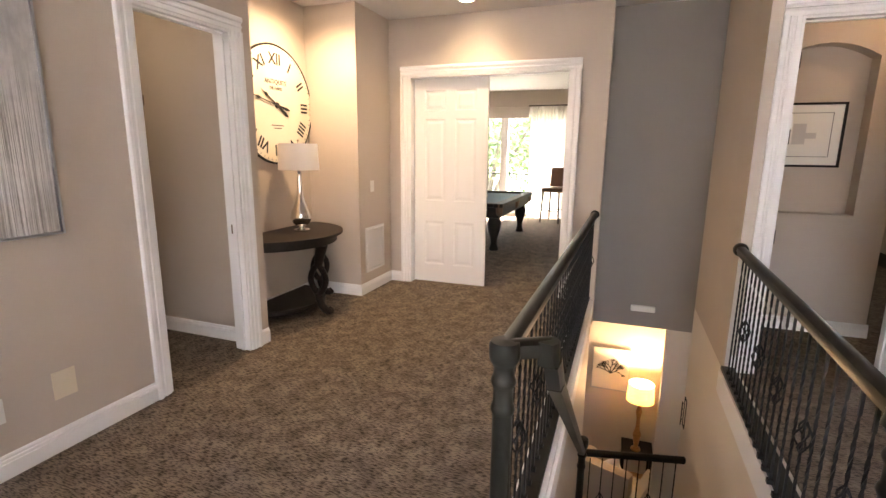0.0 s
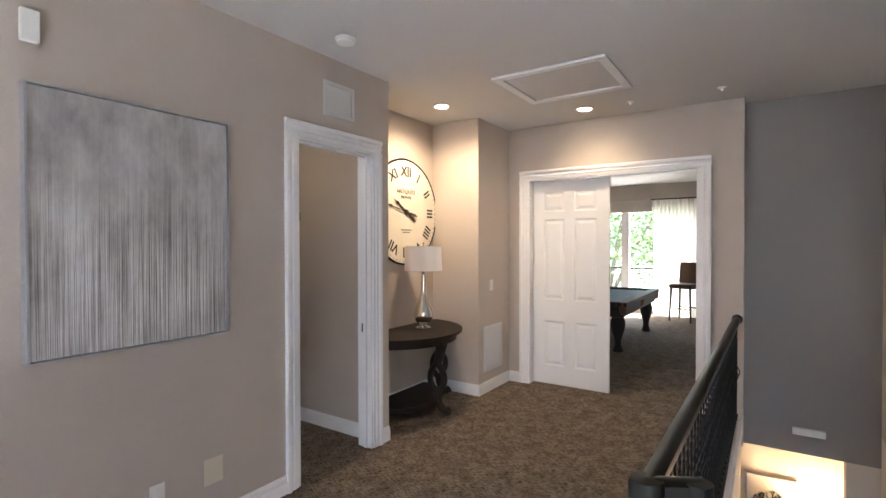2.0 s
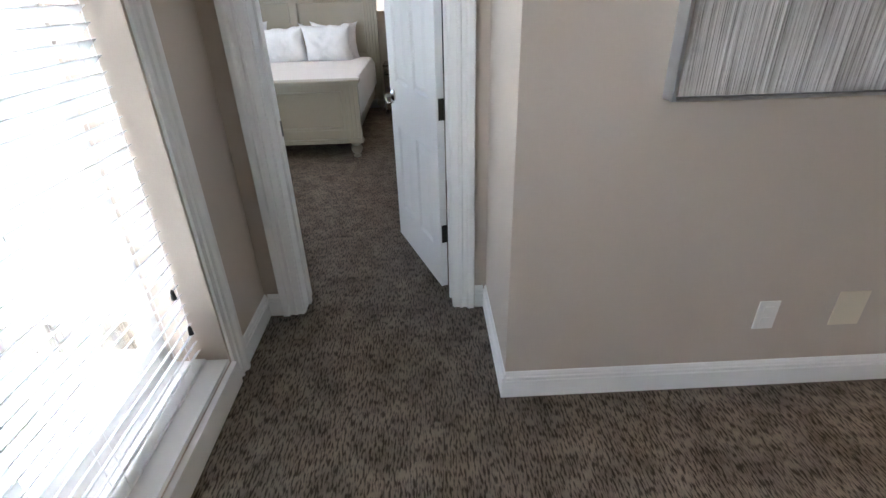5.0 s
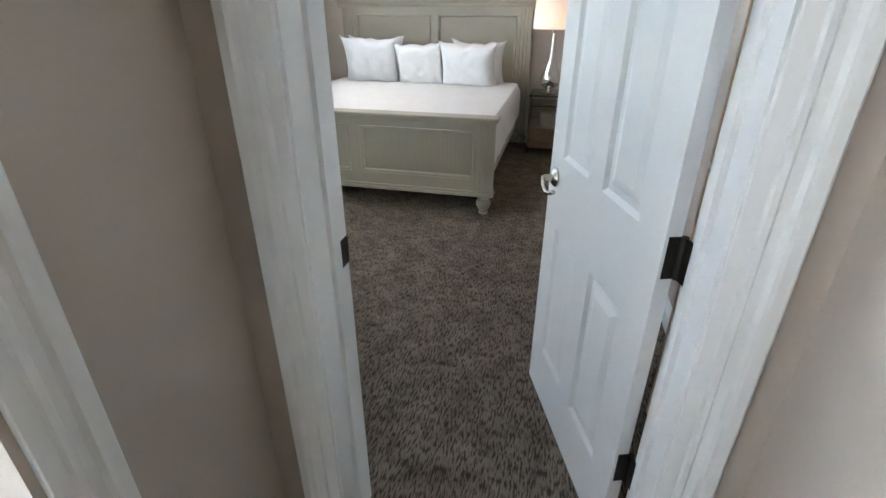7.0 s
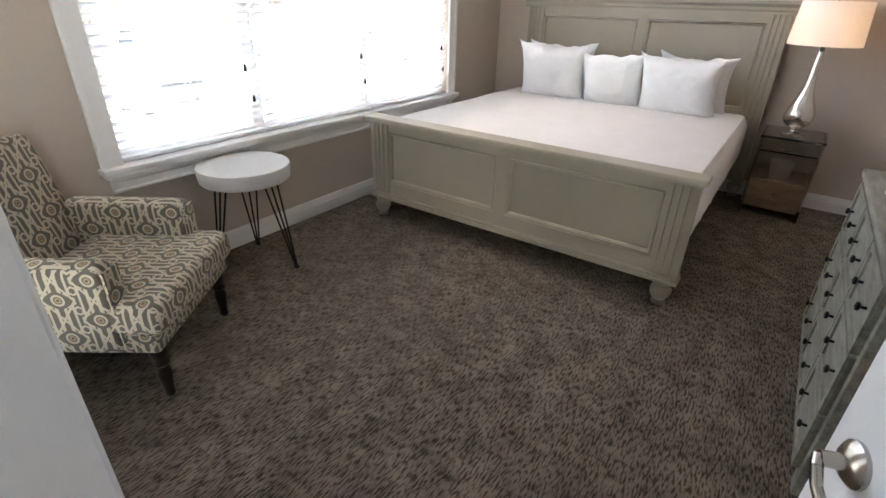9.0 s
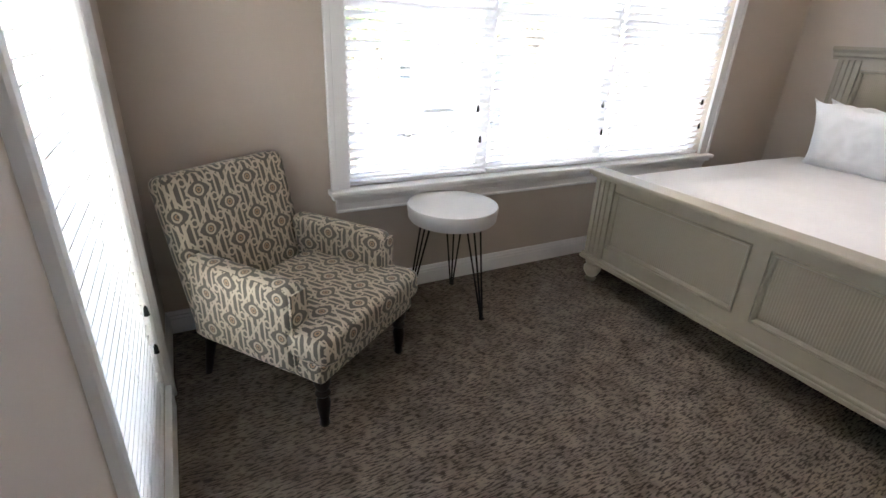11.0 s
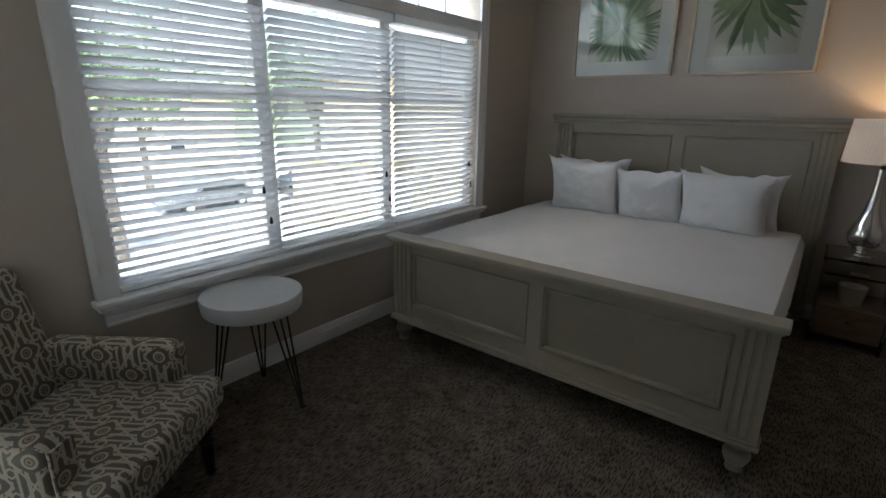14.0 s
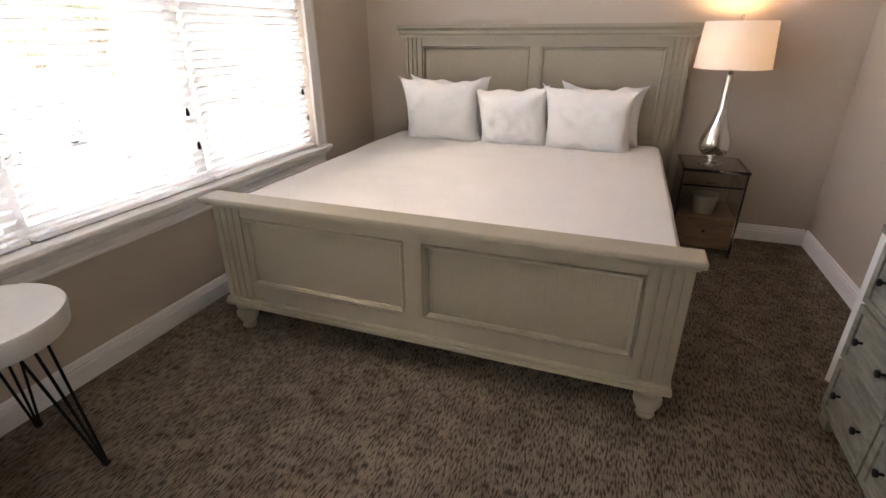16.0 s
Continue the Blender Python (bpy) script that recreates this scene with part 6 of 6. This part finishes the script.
car(pose(-14.6, -24.3, GZ + 0.02, 0, 0, 8), CARPAINT, "grey hatchback parked on the street")
car(pose(-21.5, -25.2, GZ + 0.02, 0, 0, 4), CARPAINT2, "dark sedan parked on the street")
car(pose(-3.5, -26.0, GZ + 0.02, 0, 0, 184), CARPAINT, "grey sedan parked farther along the street")


def tree(x, y, h, spread, seed, base=GZ):
    rnd = random.Random(seed)
    root = thing("tree", pose(x, y, base), "leafy broad green tree", "tree", "trees outside")
    bm = B()
    tube(bm, (0, 0, 0), (0.1, 0.05, h * 0.45), 0.24, 0.15, 12)
    tips = []
    for k in range(8):
        a = 2 * math.pi * k / 8 + rnd.uniform(-0.3, 0.3)
        q = Vector((math.cos(a) * spread * rnd.uniform(0.4, 0.75), math.sin(a) * spread * rnd.uniform(0.4, 0.75), h * rnd.uniform(0.6, 0.92)))
        p = Vector((0.1, 0.05, h * rnd.uniform(0.3, 0.45)))
        mid = (p + q) / 2 + Vector((0, 0, 0.1 * h * rnd.random()))
        tube(bm, p, mid, 0.10, 0.06, 8)
        tube(bm, mid, q, 0.06, 0.02, 8)
        tips += [q, mid]
    part("trunk", bm, BARK, root, "grey-brown trunk and limbs", True)
    verts, faces = [], []
    for k in range(5200):
        c = tips[rnd.randrange(len(tips))]
        r = spread * 0.42
        v = Vector((rnd.gauss(0, 0.5), rnd.gauss(0, 0.5), rnd.gauss(0, 0.36))) * r + c
        s = rnd.uniform(0.05, 0.12)
        a = Vector((rnd.uniform(-1, 1), rnd.uniform(-1, 1), rnd.uniform(-0.6, 0.6))).normalized()
        b = a.cross(Vector((rnd.uniform(-1, 1), rnd.uniform(-1, 1), rnd.uniform(-1, 1)))).normalized()
        i = len(verts)
        verts += [v - a * s, v + b * s * 0.5, v + a * s, v - b * s * 0.5]
        faces.append((i, i + 1, i + 2, i + 3))
    me = bpy.data.meshes.new("crown")
    me.from_pydata(verts, [], faces)
    me.materials.append(FOLIAGE)
    ob = new("crown", me)
    ob.parent = root
    return root


for x, y, h, sp, sd in ((-8.6, -17.8, 9.5, 3.4, 1), (-15.0, -32, 8.5, 4.0, 2), (-2.0, -32, 8.5, 4.4, 4), (-9, -33, 9, 4.6, 5), (-24, -33, 9, 4.6, 6), (-33, -33, 9, 4.6, 11), (-19.5, -21.5, 10.5, 3.2, 3), (-1.5, 18.5, 8.5, 3.4, 7), (-4.6, 19.0, 9.0, 3.6, 8), (5.0, 16.5, 8.5, 3.2, 9), (-2.8, 24, 10, 4, 10)):
    tree(x, y, h, sp, sd)


def house(m, w, d, h, label):
    root = thing("house", m, label, "house")
    part("wall", boxes((-w / 2, w / 2, -d / 2, d / 2, 0, h)), STUCCO, root)
    bm = B()
    prism(bm, [(-d / 2 - 0.5, h), (d / 2 + 0.5, h), (0, h + d * 0.28)], "x", -w / 2 - 0.4, w / 2 + 0.4)
    part("roof", bm, SHINGLE, root, "grey shingled gable roof")
    for k in range(4):
        for z in (1.0, 3.9):
            x = -w / 2 + w * (k + 0.5) / 4
            wd = part("window", boxes((x - 0.65, x + 0.65, d / 2, d / 2 + 0.06, z, z + 1.5)), TRIM, root)
            g = mesh_object("pane", boxes((x - 0.55, x + 0.55, d / 2 + 0.06, d / 2 + 0.07, z + 0.1, z + 1.4)), TINTED)
            g.parent = wd
    return root


house(pose(-25.5, -17.0, GZ, 0, 0, 6), 12, 8, 6.3, "ochre stucco house with a grey shingled roof")
house(pose(-6, -46, GZ, 0, 0, 0), 40, 9, 6.4, "long ochre stucco house across the street")

gr = thing("garage", pose(-17.4, -16.2, GZ, 0, 0, 6), "low ochre stucco garage with a pale door", "garage")
part("wall", boxes((-2.2, 1.4, -2.5, 1.5, 0, 2.9)), STUCCO, gr)
part("parapet", boxes((-2.3, 1.5, -2.6, 1.6, 2.9, 3.1)), CONCRETE, gr)
part("door", boxes((-1.8, 0.8, 1.5, 1.56, 0.0, 2.1)), TRIM, gr)

bl = thing("balcony", pose(-2.6, 12.64, -0.15), "balcony with a thin black railing outside the game room", "balcony")
part("deck", boxes((-2.6, 2.6, 0.0, 1.6, -0.2, 0.1)), CONCRETE, bl)
part("top_rail", boxes((-2.6, 2.6, 1.50, 1.55, 1.12, 1.16)), BLACK, bl)
first = None
for k in range(42):
    mm = pose(-2.55 + k * 0.124, 1.525, 0.1)
    if first is None:
        first = part("picket", boxes((-0.008, 0.008, -0.008, 0.008, 0.0, 1.02)), BLACK, bl)
        first.matrix_basis = mm
    else:
        share("picket", first, bl, mm)
